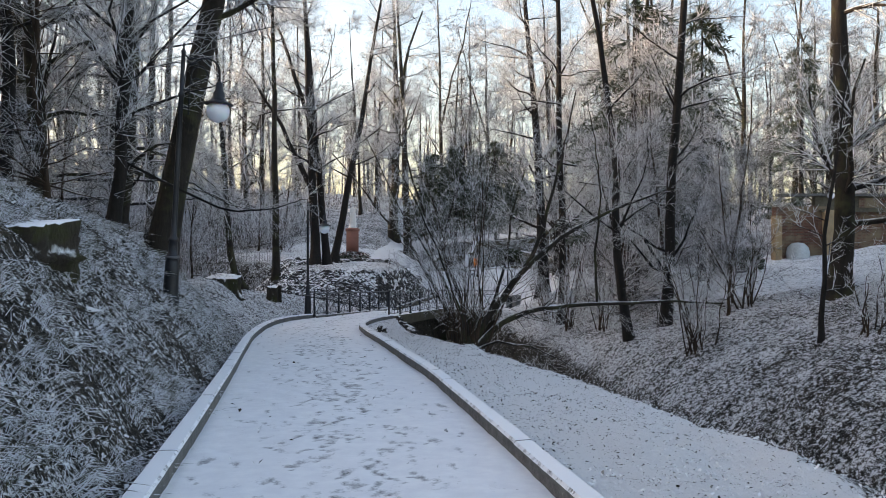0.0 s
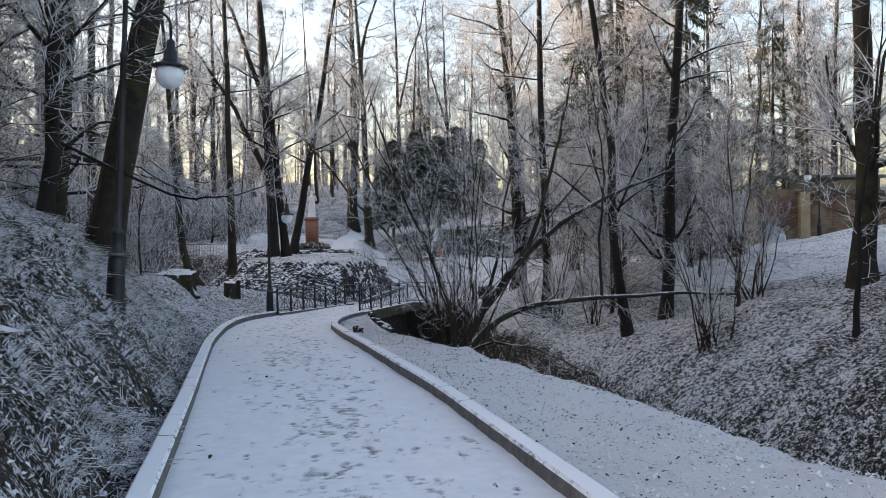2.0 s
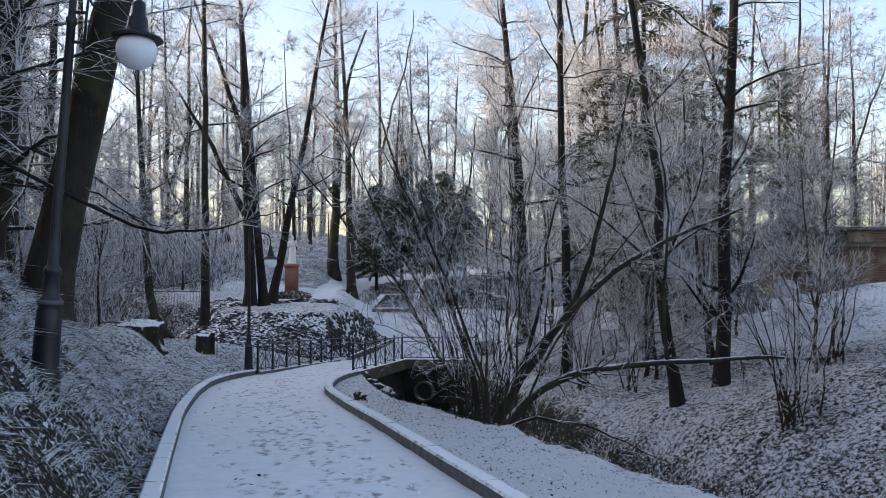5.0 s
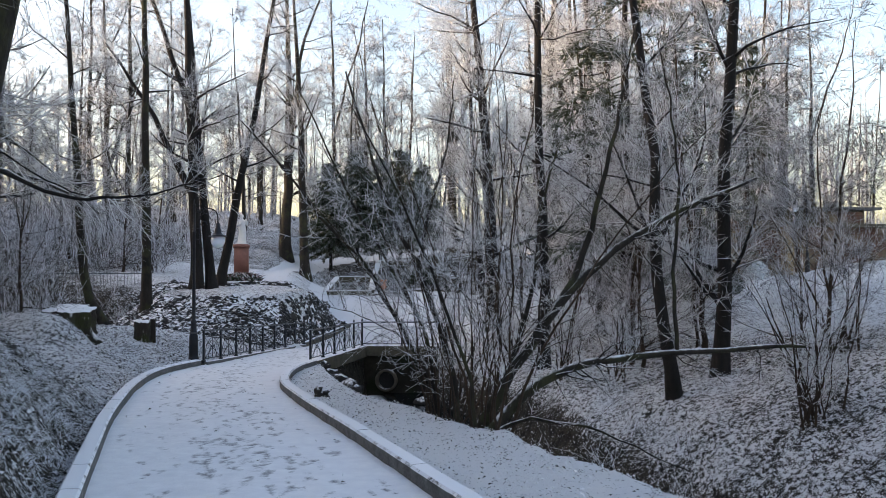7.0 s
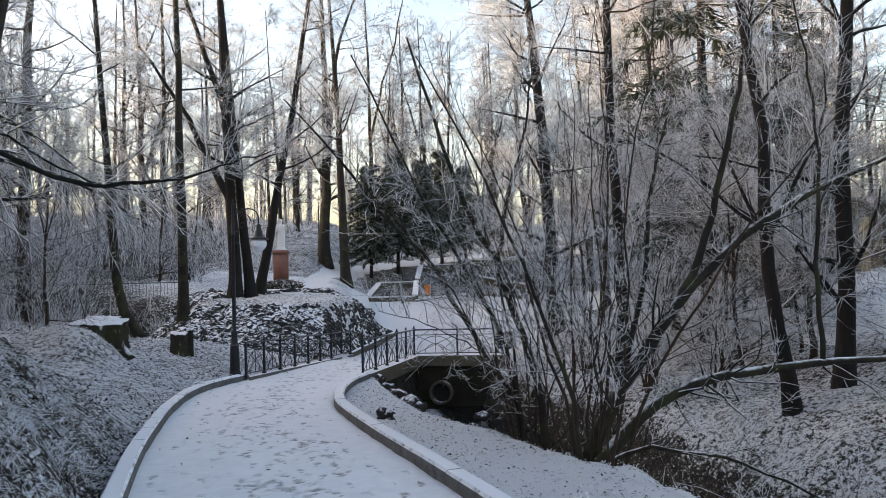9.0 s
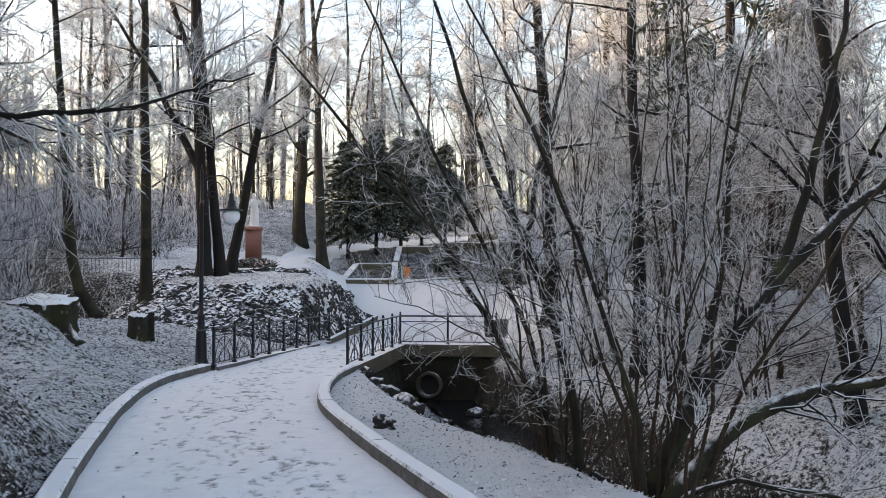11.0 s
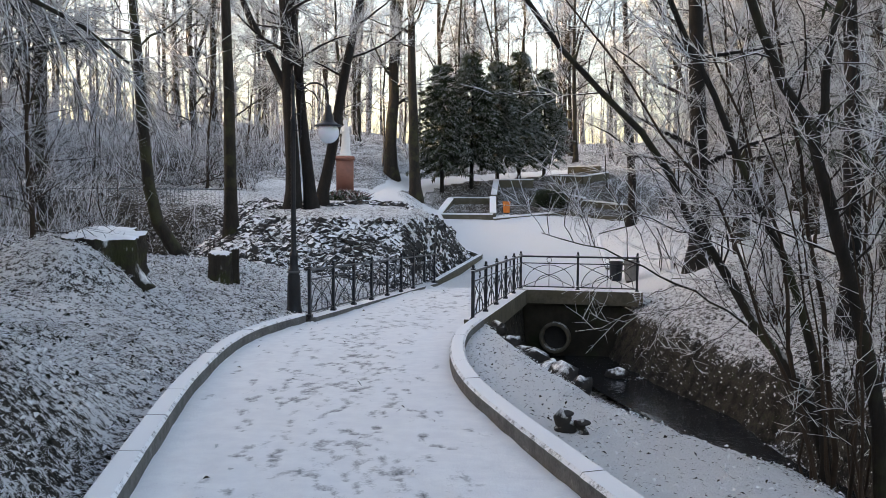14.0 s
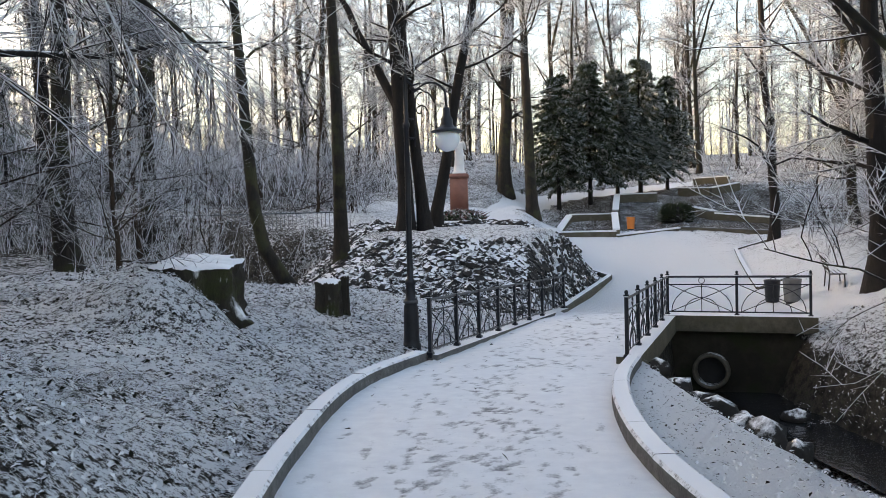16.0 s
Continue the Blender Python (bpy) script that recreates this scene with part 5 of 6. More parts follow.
def build_hazel():
    ob = thing("hazel_shrub", "large many-stemmed shrub with frosted arching branches", "shrub", Matrix.Translation((0.45, 19.3, -0.75)))
    rg = np.random.default_rng(21)
    for cx, cy, n, reach in ((0.0, 1.6, 14, 0.13), (0.15, -0.7, 17, 0.2)):
        bx, by = cx + rg.normal(0, reach, n), cy + rg.normal(0, reach, n)
        bz = np.array([ground_z(0.45 + a, 19.3 + b) for a, b in zip(bx, by)]) + 0.75 - 0.15
        az = np.arctan2(by - cy, bx - cx) + rg.normal(0, 0.7, n)
        tilt = np.radians(np.abs(rg.normal(9, 12, n)))
        L = rg.uniform(2.2, 6.6, n)
        t = np.linspace(0, 1, 12)
        out = np.sin(tilt)[:, None] * (0.55 * t + 0.9 * t ** 2) * L[:, None]
        w = np.cumsum(rg.normal(0, 0.055, (n, 12, 2)), axis=1)
        w -= w[:, :1]
        P = np.stack([bx[:, None] + out * np.cos(az)[:, None] + w[..., 0], by[:, None] + out * np.sin(az)[:, None] * 0.8 + w[..., 1], bz[:, None] + np.cos(tilt)[:, None] * t * L[:, None]], -1)
        R = rg.uniform(0.008, 0.027, (n, 1)) * (1 - 0.85 * t ** 0.8)[None]
        for k in range(n):
            part("stem", Geo().tubes(P[k:k + 1], R[k:k + 1], 7), M_STEM, ob)
        BP, BR = sprout(rg, P, R, 10, 1.15, 44, 0.08, 6, 0.5, 0.25, 1.0, 0.2)
        CP, CR = sprout(rg, BP, BR, 4, 0.42, 48, 0.04, 4, 0.55, 0.12, 1.0, 0.22)
        TP, TR = sprout(rg, CP, CR, 4, 0.15, 50, 0.03, 2, 0.6, 0.1, 1.0)
        two_tone("crown", [Geo().tubes(CP, np.maximum(CR, 0.0024), 3).spikes(TP[:, 0], TP[:, 1], np.full(len(TP), 0.003)), Geo().tubes(BP, np.maximum(BR, 0.003), 4)], [M_TWIG, M_FROSTED_STEM], ob)
    limbs = [([(0.1, -0.6, 0.0), (0.5, -0.5, 0.75), (1.1, -0.4, 1.55), (1.7, -0.3, 2.2), (2.6, -0.1, 2.85), (3.6, 0.1, 3.3), (4.8, 0.4, 3.75)], 0.095),
             ([(0.2, -0.8, 0.05), (0.6, -0.8, 0.55), (1.1, -0.75, 0.87), (2.0, -0.7, 1.07), (3.2, -0.6, 1.12), (4.6, -0.4, 1.18), (6.0, -0.1, 1.1)], 0.085),
             ([(1.25, -0.38, 1.68), (1.75, -0.3, 2.5), (2.05, -0.3, 3.6), (2.35, -0.2, 4.8), (2.6, -0.2, 6.0)], 0.055),
             ([(0.0, -0.7, 0.0), (0.75, -1.0, 0.35), (1.6, -1.4, 0.2), (2.6, -1.8, -0.25)], 0.032),
             ([(0.0, -0.6, 0.0), (0.6, -0.4, 0.9), (0.95, -0.3, 1.9), (1.1, -0.2, 3.1), (1.5, 0, 4.4)], 0.05),
             ([(3.0, -0.6, 1.1), (2.95, -0.6, 2.2), (3.1, -0.5, 3.4), (3.0, -0.5, 4.6), (2.8, -0.5, 5.6)], 0.032),
             ([(-0.06, 1.73, -0.45), (-0.13, 1.95, 0.53), (-0.56, 2.32, 1.12), (-0.87, 2.47, 1.7), (-1.2, 2.52, 2.42), (-1.93, 2.54, 3.06), (-2.77, 2.57, 4.2), (-3.4, 2.66, 4.9)], 0.05),
             ([(0.2, 1.54, -0.5), (0.15, 1.6, 0.65), (-0.28, 1.47, 1.87), (-0.43, 1.4, 2.25), (-0.92, 1.38, 3.21), (-1.27, 1.44, 4.19), (-1.63, 1.5, 5.5)], 0.062),
             ([(-0.15, 1.74, -0.45), (-0.15, 1.75, 0.2), (-0.26, 1.97, 1.22), (-0.75, 1.85, 2.16), (-1.38, 1.44, 3.09), (-1.76, 1.3, 3.86), (-2.4, 1.3, 5.2)], 0.04),
             ([(-0.13, 1.95, 0.45), (-0.4, 2.6, 0.95), (-0.73, 3.2, 1.2), (-1.34, 3.29, 1.5), (-2.05, 3.31, 1.7)], 0.018),
             ([(-0.45, 1.45, 2.3), (-0.3, 1.6, 3.2), (0.05, 1.7, 4.3), (0.2, 1.8, 5.6)], 0.035),
             ([(0.1, -0.7, -0.1), (-0.05, -0.75, 1.0), (-0.5, -0.8, 2.2), (-1.0, -0.9, 3.3), (-1.7, -0.9, 4.6)], 0.03)]
    for pts, r in limbs:
        pts = np.array(pts)
        u = np.linspace(0, len(pts) - 1, 16)
        P = np.stack([np.interp(u, range(len(pts)), pts[:, k]) for k in range(3)], 1)
        P[1:-1] = (P[:-2] + 2 * P[1:-1] + P[2:]) / 4 + rg.normal(0, 0.015, (14, 3))
        R = r * np.linspace(1, 0.25, 16)
        part("limb", Geo().tube(P, R, 9), M_BARK, ob, "thick mossy leaning limb")
        BP, BR = sprout(rg, P[None], R[None], 20, 1.15, 54, 0.06, 6, 0.26, 0.28, 1.0, 0.2)
        CP, CR = sprout(rg, BP, BR, 5, 0.5, 48, 0.05, 3, 0.5, 0.2, 1.0, 0.15)
        TP, TR = sprout(rg, CP, CR, 5, 0.2, 46, 0.05, 2, 0.5, 0.1, 1.0)
        two_tone("crown", [Geo().tubes(CP, np.maximum(CR, 0.003), 3).spikes(TP[:, 0], TP[:, 1], np.full(len(TP), 0.0032)), Geo().tubes(BP, np.maximum(BR, 0.004), 4)], [M_TWIG, M_FROSTED_STEM], ob)
    return ob


build_hazel()


def build_bush(x, y, h, n, seed, label="low many-stemmed bare bush with frost"):
    rg = np.random.default_rng(seed)
    ob = thing("bush", label, "bush", Matrix.Translation((x, y, ground_z(x, y))), "bare bushes in the gully")
    az, tilt, L = rg.uniform(0, 6.28, n), np.radians(np.abs(rg.normal(14, 10, n))), rg.uniform(0.5, 1.0, n) * h
    t = np.linspace(0, 1, 7)
    out = np.sin(tilt)[:, None] * t * L[:, None]
    w = np.cumsum(rg.normal(0, 0.04, (n, 7, 2)), axis=1)
    P = np.stack([out * np.cos(az)[:, None] + w[..., 0] + rg.normal(0, 0.12, (n, 1)), out * np.sin(az)[:, None] + w[..., 1] + rg.normal(0, 0.12, (n, 1)), t[None] * L[:, None] - 0.15], -1)
    R = rg.uniform(0.012, 0.028, (n, 1)) * (1 - 0.75 * t)[None]
    for k in range(n):
        part("stem", Geo().tubes(P[k:k + 1], R[k:k + 1], 5), M_STEM, ob)
    BP, BR = sprout(rg, P, R, 10, h * 0.22, 40, 0.1, 4, 0.5, 0.2, 1.0)
    TP, TR = sprout(rg, BP, BR, 7, h * 0.08, 46, 0.05, 2, 0.6, 0.1, 1.0)
    g = Geo().tubes(BP, np.maximum(BR, 0.004), 3)
    g.spikes(TP[:, 0], TP[:, 1], np.full(len(TP), 0.004))
    part("crown", g, M_TWIG, ob)
    return ob


build_bush(5.8, 19.05, 2.6, 16, 1)
build_bush(8.0, 15.6, 1.6, 8, 2)
build_bush(4.6, 24.0, 2.2, 9, 3)
build_bush(7.6, 21.0, 2.6, 10, 4)
build_bush(3.9, 25.6, 3.0, 14, 5)
build_bush(3.6, 29.3, 2.6, 10, 6)
build_bush(-9.5, 33.5, 2.5, 12, 7, "tangled bare bush in the ravine")
build_bush(-8.8, 39.5, 1.1, 14, 8, "tangled bare bush in the ravine")
build_bush(-10.5, 41.0, 1.0, 14, 9, "tangled bare bush in the ravine")

# ---- evergreens ----


def build_conifer(seed, h, r, bare, label, name="conifer", at=(0, 0), m=None, boughs=90, dense=26, droop=-0.1, sharp=0.055):
    rg = np.random.default_rng(seed)
    ob = thing(name, label, "conifer", m or Matrix.Translation((*at, ground_z(*at))), "evergreens in the park")
    line = stem_line(rg, h, (0, 0), 0.015, 10)
    part("trunk", Geo().tubes(line[None], (0.018 * h * np.linspace(1, 0.08, 10))[None], 8), M_BARK_DARK, ob)
    t = rg.uniform(bare, 0.98, boughs) ** 0.9
    az = rg.uniform(0, 6.28, boughs)
    L = r * np.minimum(1, (1.02 - t) / (1 - bare) * 1.7) ** 0.65 * rg.uniform(0.7, 1.1, boughs)
    A = np.stack([np.zeros(boughs), np.zeros(boughs), t * h], 1)
    d = np.stack([np.cos(az), np.sin(az), np.full(boughs, droop) + rg.normal(0, 0.15, boughs)], 1)
    q = np.linspace(0, 1, 5)
    P = A[:, None] + d[:, None] * (q[None, :, None] * L[:, None, None]) + np.array([0, 0, 1]) * (-0.18 * q ** 2)[None, :, None] * L[:, None, None]
    crown = Geo().tubes(P, np.full((boughs, 5), 0.018) * np.linspace(1, 0.3, 5), 3)
    SP, SR = sprout(rg, P, np.full((boughs, 5), 0.03), dense, 0.30 * r / 1.6, 46, -0.05, 2, 0.5, 0.15, 1.0)
    crown.spikes(SP[:, 0], SP[:, 1], np.full(len(SP), sharp))
    part("crown", crown, M_NEEDLE, ob, "dark green foliage dusted with frost", smooth=False)
    return ob


c0 = build_conifer(71, 7.4, 1.95, 0.14, "dense dark evergreen with a bare lower trunk", at=(-0.8, 63.6), boughs=190, dense=70, sharp=0.05)
for x, y, a, s in ((1.0, 64.6, 40, 1.08), (2.7, 66.2, 120, 1.0), (4.3, 68.2, 200, 1.1), (6.2, 70.0, 300, 0.95)):
    copy_thing(c0, Matrix.Translation((x, y, ground_z(x, y))) @ pose(0, 0, 0, 0, 0, a) @ Matrix.Scale(s, 4))
c1 = build_conifer(72, 10.5, 2.3, 0.12, "tall dark spruce with frosted drooping boughs", at=(9.6, 31.0), boughs=80, dense=40, droop=-0.22, sharp=0.03)
for x, y, a, s in ((6.6, 29.0, 100, 1.25), (13.5, 48, 40, 1.0), (-15.5, 36.5, 10, 0.45), (21, 49, 77, 1.2)):
    copy_thing(c1, Matrix.Translation((x, y, ground_z(x, y))) @ pose(0, 0, 0, 0, 0, a) @ Matrix.Scale(s, 4))


def build_hedge(x, y, size, seed, label, name="hedge"):
    rg = np.random.default_rng(seed)
    ob = thing(name, label, "hedge", Matrix.Translation((x, y, ground_z(x, y))))
    n = int(1400 * min(2.0, size[0] * size[1]))
    v = unit(rg.normal(size=(n, 3)))
    v[:, 2] = np.abs(v[:, 2])
    A = np.sign(v) * np.abs(v) ** 0.6 * np.array(size) * [0.5, 0.5, 1.0] * rg.uniform(0.8, 1, (n, 1))
    B = A + v * rg.uniform(0.04, 0.16, (n, 1)) + rg.normal(0, 0.05, (n, 3))
    g = Geo().spikes(A * 0.93, B, np.full(n, 0.035))
    part("foliage", g, M_NEEDLE, ob, smooth=False)
    # a solid black core fills the inside in place of modelled branches
    core = Geo().lathe([(0.001, 0), (0.36, 0), (0.4, 0.4), (0.33, 0.8), (0.001, 0.85)], 16)
    core.v[0] = core.v[0] * np.array([size[0], size[1], size[2]])
    part("branches", core, M_BLACK, ob)
    return ob


build_hedge(13.0, 37.0, (2.3, 1.2, 1.1), 1, "clipped dark evergreen hedge with snow on top")
build_hedge(4.9, 60.3, (1.7, 1.4, 0.95), 2, "round dark evergreen bush beside the terrace", "evergreen_bush")

# ---- far walls, terraces ----


def low_wall(p, q, h, th, label, name="retaining_wall", drop=0.5, z=None, mat=None, cap=0.05):
    z0 = ground_z(*p) if z is None else z[0]
    z1 = ground_z(*q) if z is None else z[1]
    P, Q = Vector((*p, z0)), Vector((*q, z1))
    s = Vector((Q.y - P.y, P.x - Q.x, 0)).normalized() * th / 2
    ob = thing(name, label, "wall", Matrix.Translation(P), kind="structure")

    def prism(a, b, grow):
        V = []
        for e in (P, Q):
            for sg, zz in ((-1, a), (1, a), (1, b), (-1, b)):
                V.append(tuple(e - P + s * sg * grow + Vector((0, 0, zz))))
        return Geo().add(V, [(0, 1, 2, 3), (7, 6, 5, 4), (0, 4, 5, 1), (1, 5, 6, 2), (2, 6, 7, 3), (3, 7, 4, 0)])

    part("body", prism(-drop, h, 1.0), mat or M_CONC, ob, smooth=False)
    if cap:
        part("coping", prism(h, h + cap, 1.12), M_SNOWCAP if cap > 0.06 else M_KERB, ob, "snow-covered coping", smooth=False)
    return ob


TERRACE = "low terrace wall with a snow-covered coping"
low_wall((-2.0, 57.3), (1.5, 56.9), 0.34, 0.3, TERRACE, cap=0.07, z=(-0.03, -0.03))
low_wall((1.5, 56.9), (1.9, 61.0), 0.42, 0.3, TERRACE, cap=0.07, z=(-0.03, 0.75))
low_wall((-0.4, 61.2), (1.9, 61.2), 0.45, 0.3, TERRACE, cap=0.07, z=(0.67, 0.67))
low_wall((-1.2, 57.5), (-0.4, 61.2), 0.36, 0.3, TERRACE, cap=0.07, z=(-0.03, 0.72))
low_wall((2.0, 61.4), (2.5, 64.8), 0.42, 0.3, TERRACE, cap=0.07)
low_wall((2.5, 64.8), (4.7, 64.9), 0.42, 0.3, TERRACE, cap=0.07)
low_wall((1.5, 56.8), (4.6, 58.0), 0.10, 0.3, TERRACE, cap=0.07, z=(0.02, 0.27))
low_wall((5.4, 62.4), (7.0, 61.0), 0.42, 0.3, TERRACE, cap=0.07)
low_wall((7.0, 61.0), (9.4, 59.4), 0.30, 0.3, TERRACE, cap=0.07)
low_wall((6.4, 67.5), (8.0, 66.5), 0.42, 0.3, TERRACE, cap=0.07)
low_wall((8.0, 66.5), (9.8, 67.4), 0.42, 0.3, TERRACE, cap=0.07)
low_wall((8.4, 73.0), (10.4, 71.8), 0.42, 0.3, TERRACE, cap=0.07)
low_wall((4.6, 58.0), (8.9, 56.8), 0.10, 0.3, TERRACE)
for a, b in (((3.5, 41.0), (4.05, 44.0)), ((4.05, 44.0), (4.6, 47.0)), ((4.6, 47.0), (5.2, 50.0)), ((5.2, 50.0), (6.8, 53.0)), ((6.8, 53.0), (8.5, 56.0)), ((3.5, 41.0), (6.8, 41.6))):
    low_wall(a, b, 0.05, 0.12, "stone kerb of the snowy square", "kerb", cap=0.02)
low_wall((-2.1, 36.85), (-0.30, 43.5), 0.10, 0.14, "stone kerb round the mound", "kerb", z=(-1.1, -0.88))
low_wall((-0.30, 43.5), (-1.3, 46.5), 0.10, 0.14, "stone kerb round the mound", "kerb", z=(-0.88, -0.64))
low_wall((-17.0, 44.3), (-8.7, 44.7), 1.3, 0.4, "stained concrete wall of the pond", "retaining_wall", drop=1.2, z=(-0.65, -0.65))
low_wall((11.5, 39.0), (30, 38.0), 0.12, 0.2, "stone kerb of the upper path", "kerb")


def build_fence(p, q, z, h, n):
    P, Q = Vector((*p, z)), Vector((*q, z))
    ob = thing("fence", "thin grey metal fence on the pond wall", "fence", Matrix.Translation(P))
    mat = plain("grey_metal", (0.10, 0.11, 0.12), 0.5, 0.4)
    for k in (0.1, 1.0):
        part("rail", Geo().tube([(0, 0, h * k), tuple(Q - P + Vector((0, 0, h * k)))], 0.02, 5), mat, ob)
    me = Geo().tube([(0, 0, 0), (0, 0, h)], 0.009, 4).mesh("slat", mat)
    for k in range(n + 1):
        o = part("slat", me, mat, ob)
        o.location = (Q - P) * (k / n)
    return ob


build_fence((-17.0, 44.3), (-8.7, 44.7), 0.69, 0.75, 60)


def build_ruin():
    ob = thing("brick_ruin", "ruined red brick wall with plaster pier and concrete ledge", "ruin", Matrix.Translation((17.6, 44.0, 0.75)))
    brick, n, l, p = nodes_of("ruin_brick")
    bt = n.new("ShaderNodeTexBrick")
    mp = n.new("ShaderNodeMapping")
    mp.inputs["Rotation"].default_value = (radians(90), 0, 0)
    l.new(coords(n), mp.inputs["Vector"])
    l.new(mp.outputs[0], bt.inputs["Vector"])
    for key, v in (("Scale", 1.0), ("Brick Width", 0.26), ("Row Height", 0.08), ("Mortar Size", 0.008)):
        bt.inputs[key].default_value = v
    # brick tones lowered so that they carry the ruin's shade
    bt.inputs["Color1"].default_value, bt.inputs["Color2"].default_value, bt.inputs["Mortar"].default_value = (0.15, 0.052, 0.032, 1), (0.075, 0.033, 0.024, 1), (0.16, 0.13, 0.10, 1)
    f = noise_node(n, l, 0.9, 5, 0.65, coords(n))
    l.new(mixc(n, l, ramp(n, l, f, 0.45, 0.62), bt.outputs[0], (0.20, 0.15, 0.095)), p.inputs["Base Color"])
    p.inputs["Roughness"].default_value = 0.9
    bump(n, l, p, bt.outputs["Fac"], 0.5, 0.02)
    part("brick_wall", Geo().box((1.3, 0.3, 1.55), (2.7, 0.5, 3.1)), brick, ob, smooth=False)
    part("brick_wall", Geo().box((5.3, 0.45, 1.4), (5.4, 0.5, 2.8)), brick, ob, smooth=False)
    part("pier", Geo().box((2.65, -0.05, 1.45), (0.5, 0.5, 2.9)), M_PLASTER, ob, "stained plaster pier", smooth=False)
    part("pier", Geo().box((0.0, 0.05, 1.3), (0.35, 0.6, 2.6)), M_PLASTER, ob, "stained plaster pier", smooth=False)
    part("ledge", Geo().box((5.2, 0.2, 2.88), (5.9, 0.9, 0.16)), M_CONC, ob, "snowy concrete ledge", smooth=False)
    part("parapet", Geo().box((4.6, 0.6, 3.3), (4.8, 0.4, 0.7)), M_CONC, ob, smooth=False)
    part("parapet_bricks", Geo().box((5.7, 0.38, 3.3), (2.4, 0.1, 0.5)), brick, ob, smooth=False)
    part("coping", Geo().box((4.0, 0.5, 3.72), (7.4, 0.9, 0.12)), M_KERB, ob, "snowy coping", smooth=False)
    niche = Geo().lathe([(0.001, 0.95), (0.3, 0.9), (0.52, 0.7), (0.6, 0.4), (0.6, -0.3)], 16, (1.05, -0.1, 0.25))
    part("niche", niche, plain("pale_blue_plaster", (0.42, 0.46, 0.48), 0.8), ob, "rounded pale niche")
    return ob


build_ruin()


def build_bench(x, y, turn, label="park bench with dark wooden slats on the snow"):
    ob = thing("bench", label, "bench", pose(x, y, ground_z(x, y), 0, 0, turn), "park benches")
    wood = snowy("bench_wood", (0.06, 0.045, 0.035), 0.3, 0.2)
    slat = Geo().box((0, 0, 0), (1.7, 0.09, 0.035), None, 0.006).mesh("slat", wood, False)
    for k in range(4):
        o = part("seat_slat", slat, wood, ob)
        o.location = (0, -0.18 + 0.12 * k, 0.44)
    for k in range(3):
        o = part("back_slat", slat, wood, ob)
        o.matrix_basis = pose(0, 0.26 + 0.03 * k, 0.58 + 0.13 * k, 78)
    for sx in (-0.7, 0.7):
        part("leg", Geo().tube([(sx, -0.2, -0.05), (sx, -0.18, 0.42), (sx, 0.2, 0.42), (sx, 0.34, 0.9)], 0.02, 6), M_IRON, ob)
        part("leg", Geo().tube([(sx, 0.24, -0.05), (sx, 0.2, 0.42)], 0.02, 6), M_IRON, ob)
    return ob


b0 = build_bench(8.3, 48.4, 5)
copy_thing(b0, pose(4.25, 37.4, ground_z(4.25, 37.4), 0, 0, 75) @ Matrix.Scale(0.8, 4))
copy_thing(b0, pose(11.4, 50.5, ground_z(11.4, 50.5), 0, 0, -10))


def build_bin(x, y, r, h, mat, label, name="litter_bin"):
    ob = thing(name, label, "litter bin", Matrix.Translation((x, y, ground_z(x, y))), "litter bins")
    part("drum", Geo().lathe([(0.001, 0.02), (r * 0.82, 0.02), (r * 0.85, 0.05), (r, h - 0.04), (r * 1.04, h - 0.02), (r * 1.04, h), (r * 0.93, h), (r * 0.9, h - 0.1), (0.001, h - 0.12)], 18), mat, ob)
    part("foot", Geo().lathe([(0.001, -0.05), (r * 0.7, -0.05), (r * 0.7, 0.02), (0.001, 0.025)], 12), M_IRON, ob)
    return ob


build_bin(3.3, 37.5, 0.21, 0.56, plain("grey_concrete_bin", (0.14, 0.14, 0.14), 0.8), "round grey concrete litter bin beside a bench")
build_bin(3.05, 38.2, 0.19, 0.55, M_IRON, "round black litter bin beside a bench")
build_bin(2.3, 57.9, 0.2, 0.6, M_ORANGE, "small orange litter bin by the terrace")

# ---- ground cover ----


def cover_line(n, ybox, xlo, xhi, seed):
    rg = np.random.default_rng(seed)
    y = rg.uniform(*ybox, n)
    u = rg.uniform(0, 1, n)
    x = xlo(y) + (xhi(y) - xlo(y)) * u
    return rg, x, y


def grass(name, n, ybox, xlo, xhi, seed, L, blades, label, clump=2.6, slope=0.15, level=-0.25, thick=0.0034):
    rg, x, y = cover_line(n, ybox, xlo, xhi, seed)
    keep = wob(x, y, clump * 0.3, seed) > level
    x, y = x[keep], y[keep]
    n = len(x)
    x, y = np.repeat(x, blades), np.repeat(y, blades)
    lean = np.repeat(rg.normal(0, 0.4, (n, 2)), blades, axis=0) + rg.normal(0, 0.26, (n * blades, 2))
    x, y = x + rg.normal(0, 0.035, len(x)), y + rg.normal(0, 0.035, len(x))
    size = np.repeat(rg.uniform(0.35, 1.3, n), blades) * L * rg.uniform(0.6, 1.1, len(x))
    A = np.stack([x, y, height(x, y) - 0.01], 1)
    d = np.stack([lean[:, 0] + slope, lean[:, 1], np.full(len(x), 0.75)], 1)
    mid = A + d * size[:, None] * 0.5
    tip = mid + d * size[:, None] * 0.5 * [1.2, 1.2, 0.1] - np.array([0, 0, 1]) * size[:, None] * (0.12 + 0.3 * slope)
    r = np.full(len(x), thick)
    g = Geo().spikes(A, mid + d * size[:, None] * 0.05, r).spikes(mid - d * size[:, None] * 0.1, tip, r * 0.8)
    return tagged(part(name, g, M_GRASS), label, "grass", kind="stuff")


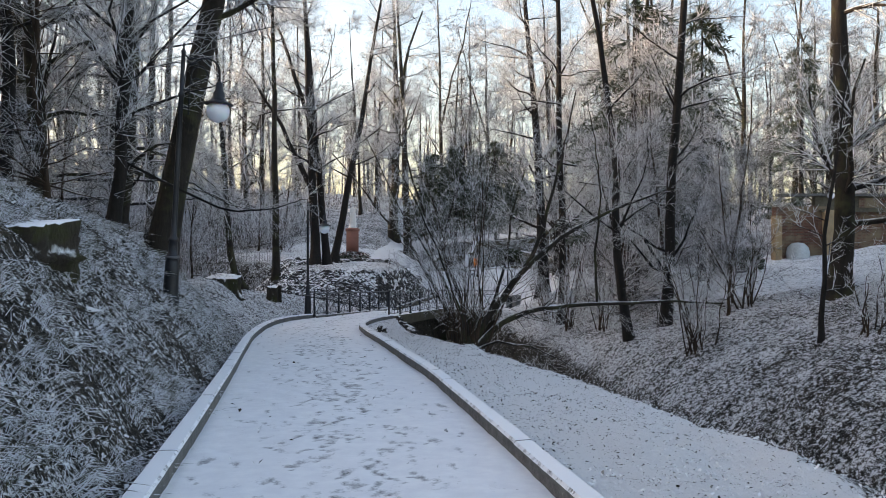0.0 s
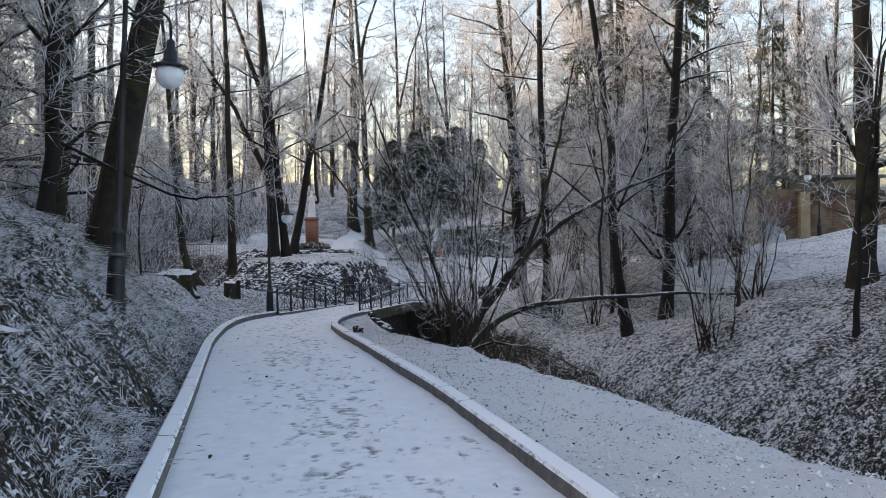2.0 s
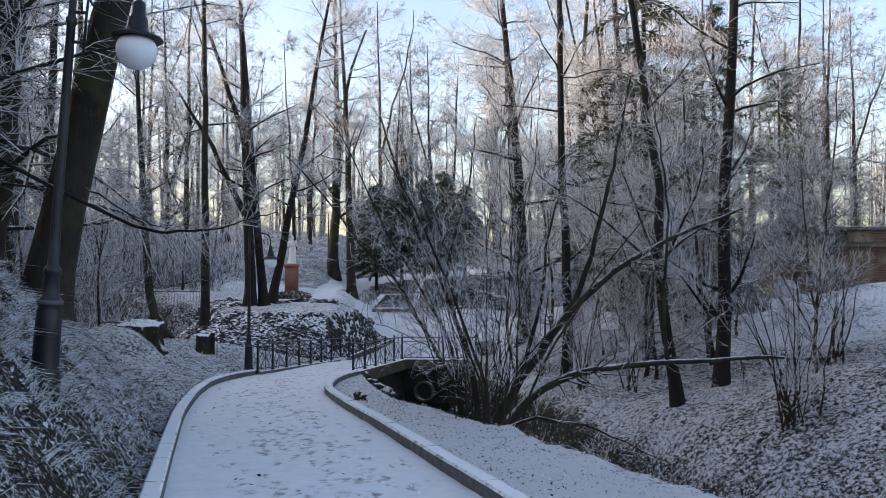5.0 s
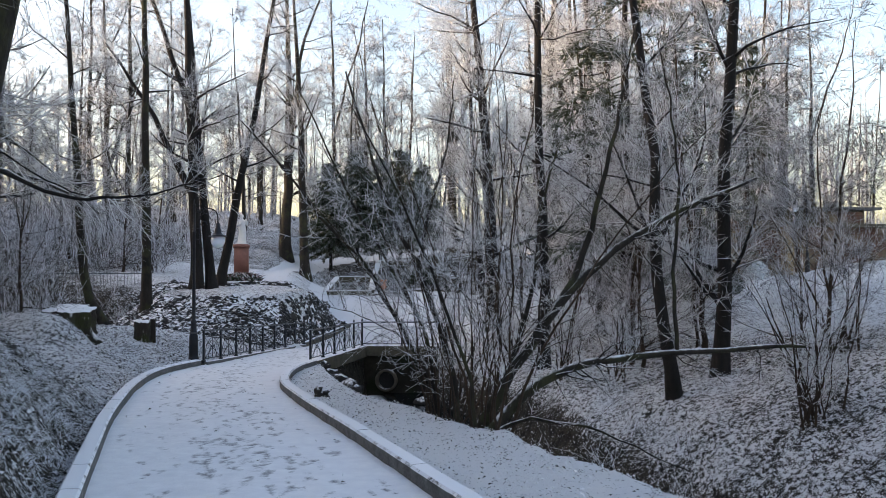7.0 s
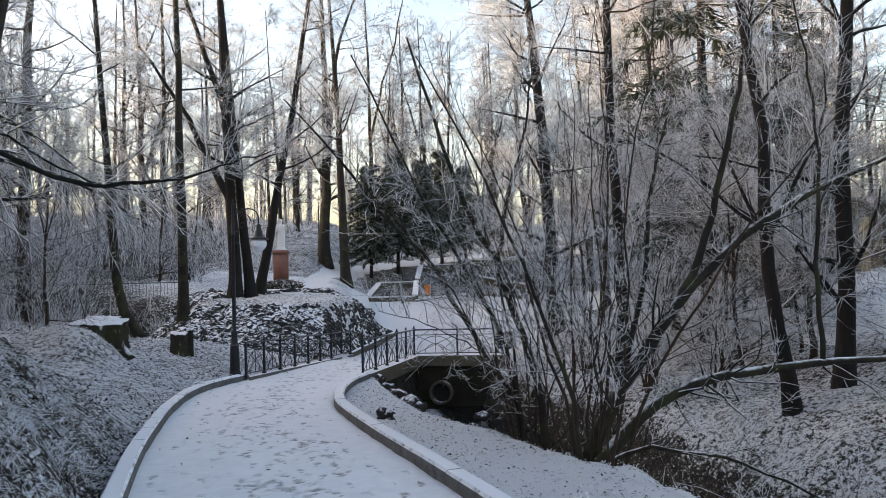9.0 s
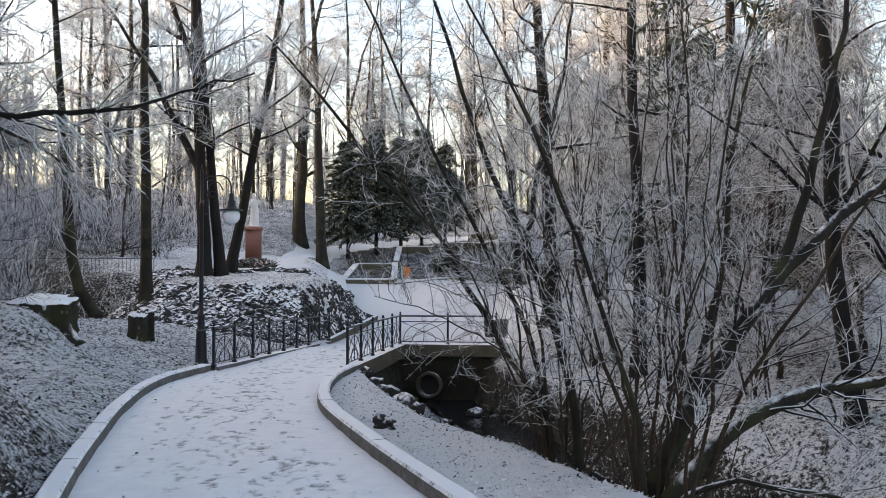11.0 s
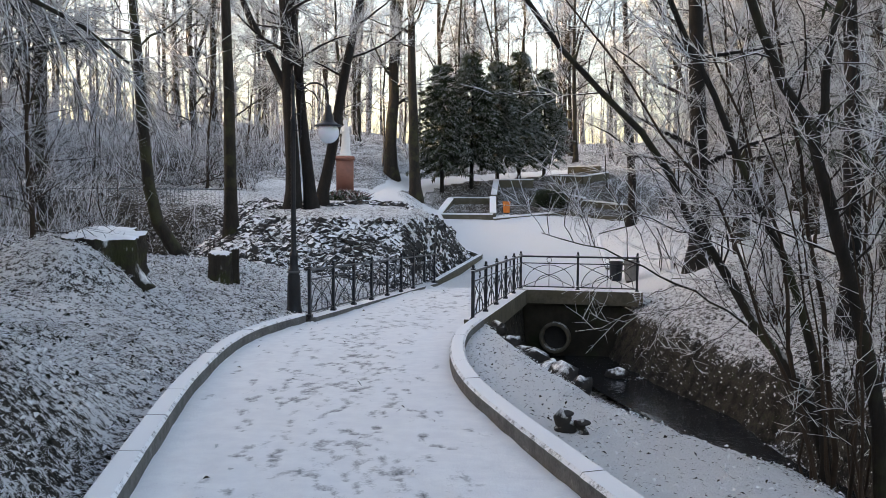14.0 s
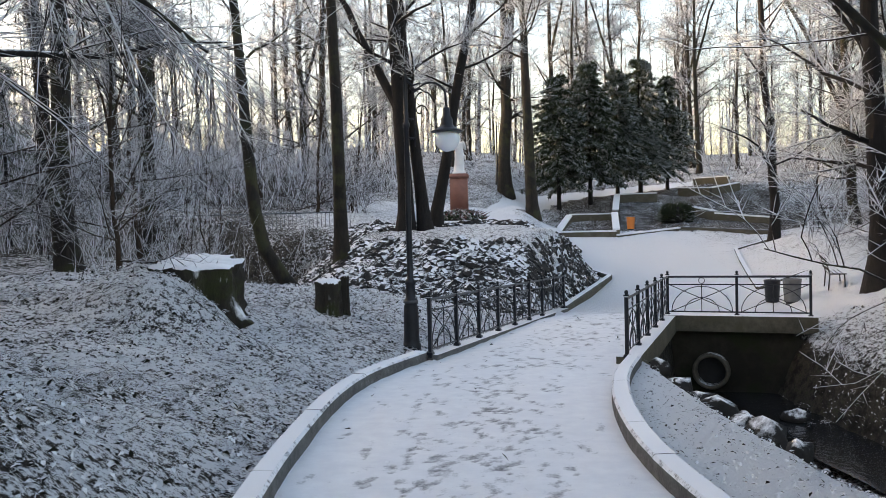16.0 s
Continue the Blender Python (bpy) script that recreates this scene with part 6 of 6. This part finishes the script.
def leaves(name, n, ybox, xlo, xhi, seed, size, label, mat=None):
    rg, x, y = cover_line(n, ybox, xlo, xhi, seed)
    c = np.stack([x, y, height(x, y) + rg.uniform(0.0, 0.03, n)], 1)
    a, b = rg.uniform(0, 6.28, n), rg.normal(0, 0.45, (n, 2))
    s = size * rg.uniform(0.6, 1.4, n)
    ux = np.stack([np.cos(a), np.sin(a), b[:, 0]], 1) * s[:, None]
    uy = np.stack([-np.sin(a), np.cos(a), b[:, 1]], 1) * s[:, None] * 0.6
    up = np.array([0, 0, 1]) * s[:, None] * 0.35
    V = np.stack([c - ux, c - uy + up, c + ux, c + uy + up], 1).reshape(-1, 3)
    i = np.arange(n)[:, None] * 4
    g = Geo().add(V, np.concatenate([i + [0, 1, 2], i + [0, 2, 3]]))
    return tagged(part(name, g, mat or M_LEAF, smooth=False), label, "leaves", kind="stuff")


M_DARK_LEAF = snowy("dark_fallen_leaves", (0.020, 0.019, 0.012), 0.30, 0.25, scale=25, relief=0.2)
grass("bank_grass", 9000, (1, 19), lambda y: x_left(y) - 3.4, lambda y: x_left(y) - 0.25, 1, 0.28, 7, "frosted tufts of grass on the bank", slope=0.42, clump=0.8, level=0.18, thick=0.005)
grass("meadow_grass", 9000, (17, 33), lambda y: x_left(y) - 6.5, lambda y: x_left(y) - 0.25, 2, 0.13, 5, "frosted low grass beside the path", clump=1.2, level=0.0, thick=0.0045)
grass("lawn_grass", 2600, (3, 28), lambda y: x_right(y) + 0.2, lambda y: x_right(y) + 2.2, 3, 0.06, 4, "short grass standing out of the snow")
grass("gully_grass", 4200, (8, 32), lambda y: x_creek(y) + 0.4, lambda y: x_creek(y) + 5.5, 4, 0.13, 5, "frosted grass in the gully")
leaves("fallen_leaves", 30000, (6, 33), lambda y: x_right(y) + 2.6, lambda y: x_creek(y) + 6.5, 5, 0.022, "frosted fallen leaves in the gully")
leaves("bank_leaves", 30000, (1, 34), lambda y: x_left(y) - 7, lambda y: x_left(y) - 0.2, 6, 0.024, "dark frosted leaves on the bank", M_DARK_LEAF)
leaves("path_leaves", 140, (2, 34), lambda y: x_left(y) + 0.1, lambda y: x_right(y) - 0.1, 7, 0.025, "a few brown leaves on the snowy path")
leaves("lawn_leaves", 7000, (2, 28), lambda y: x_right(y) + 0.2, lambda y: x_right(y) + 2.6, 8, 0.016, "small dark leaves showing through the snowy lawn", M_DARK_LEAF)
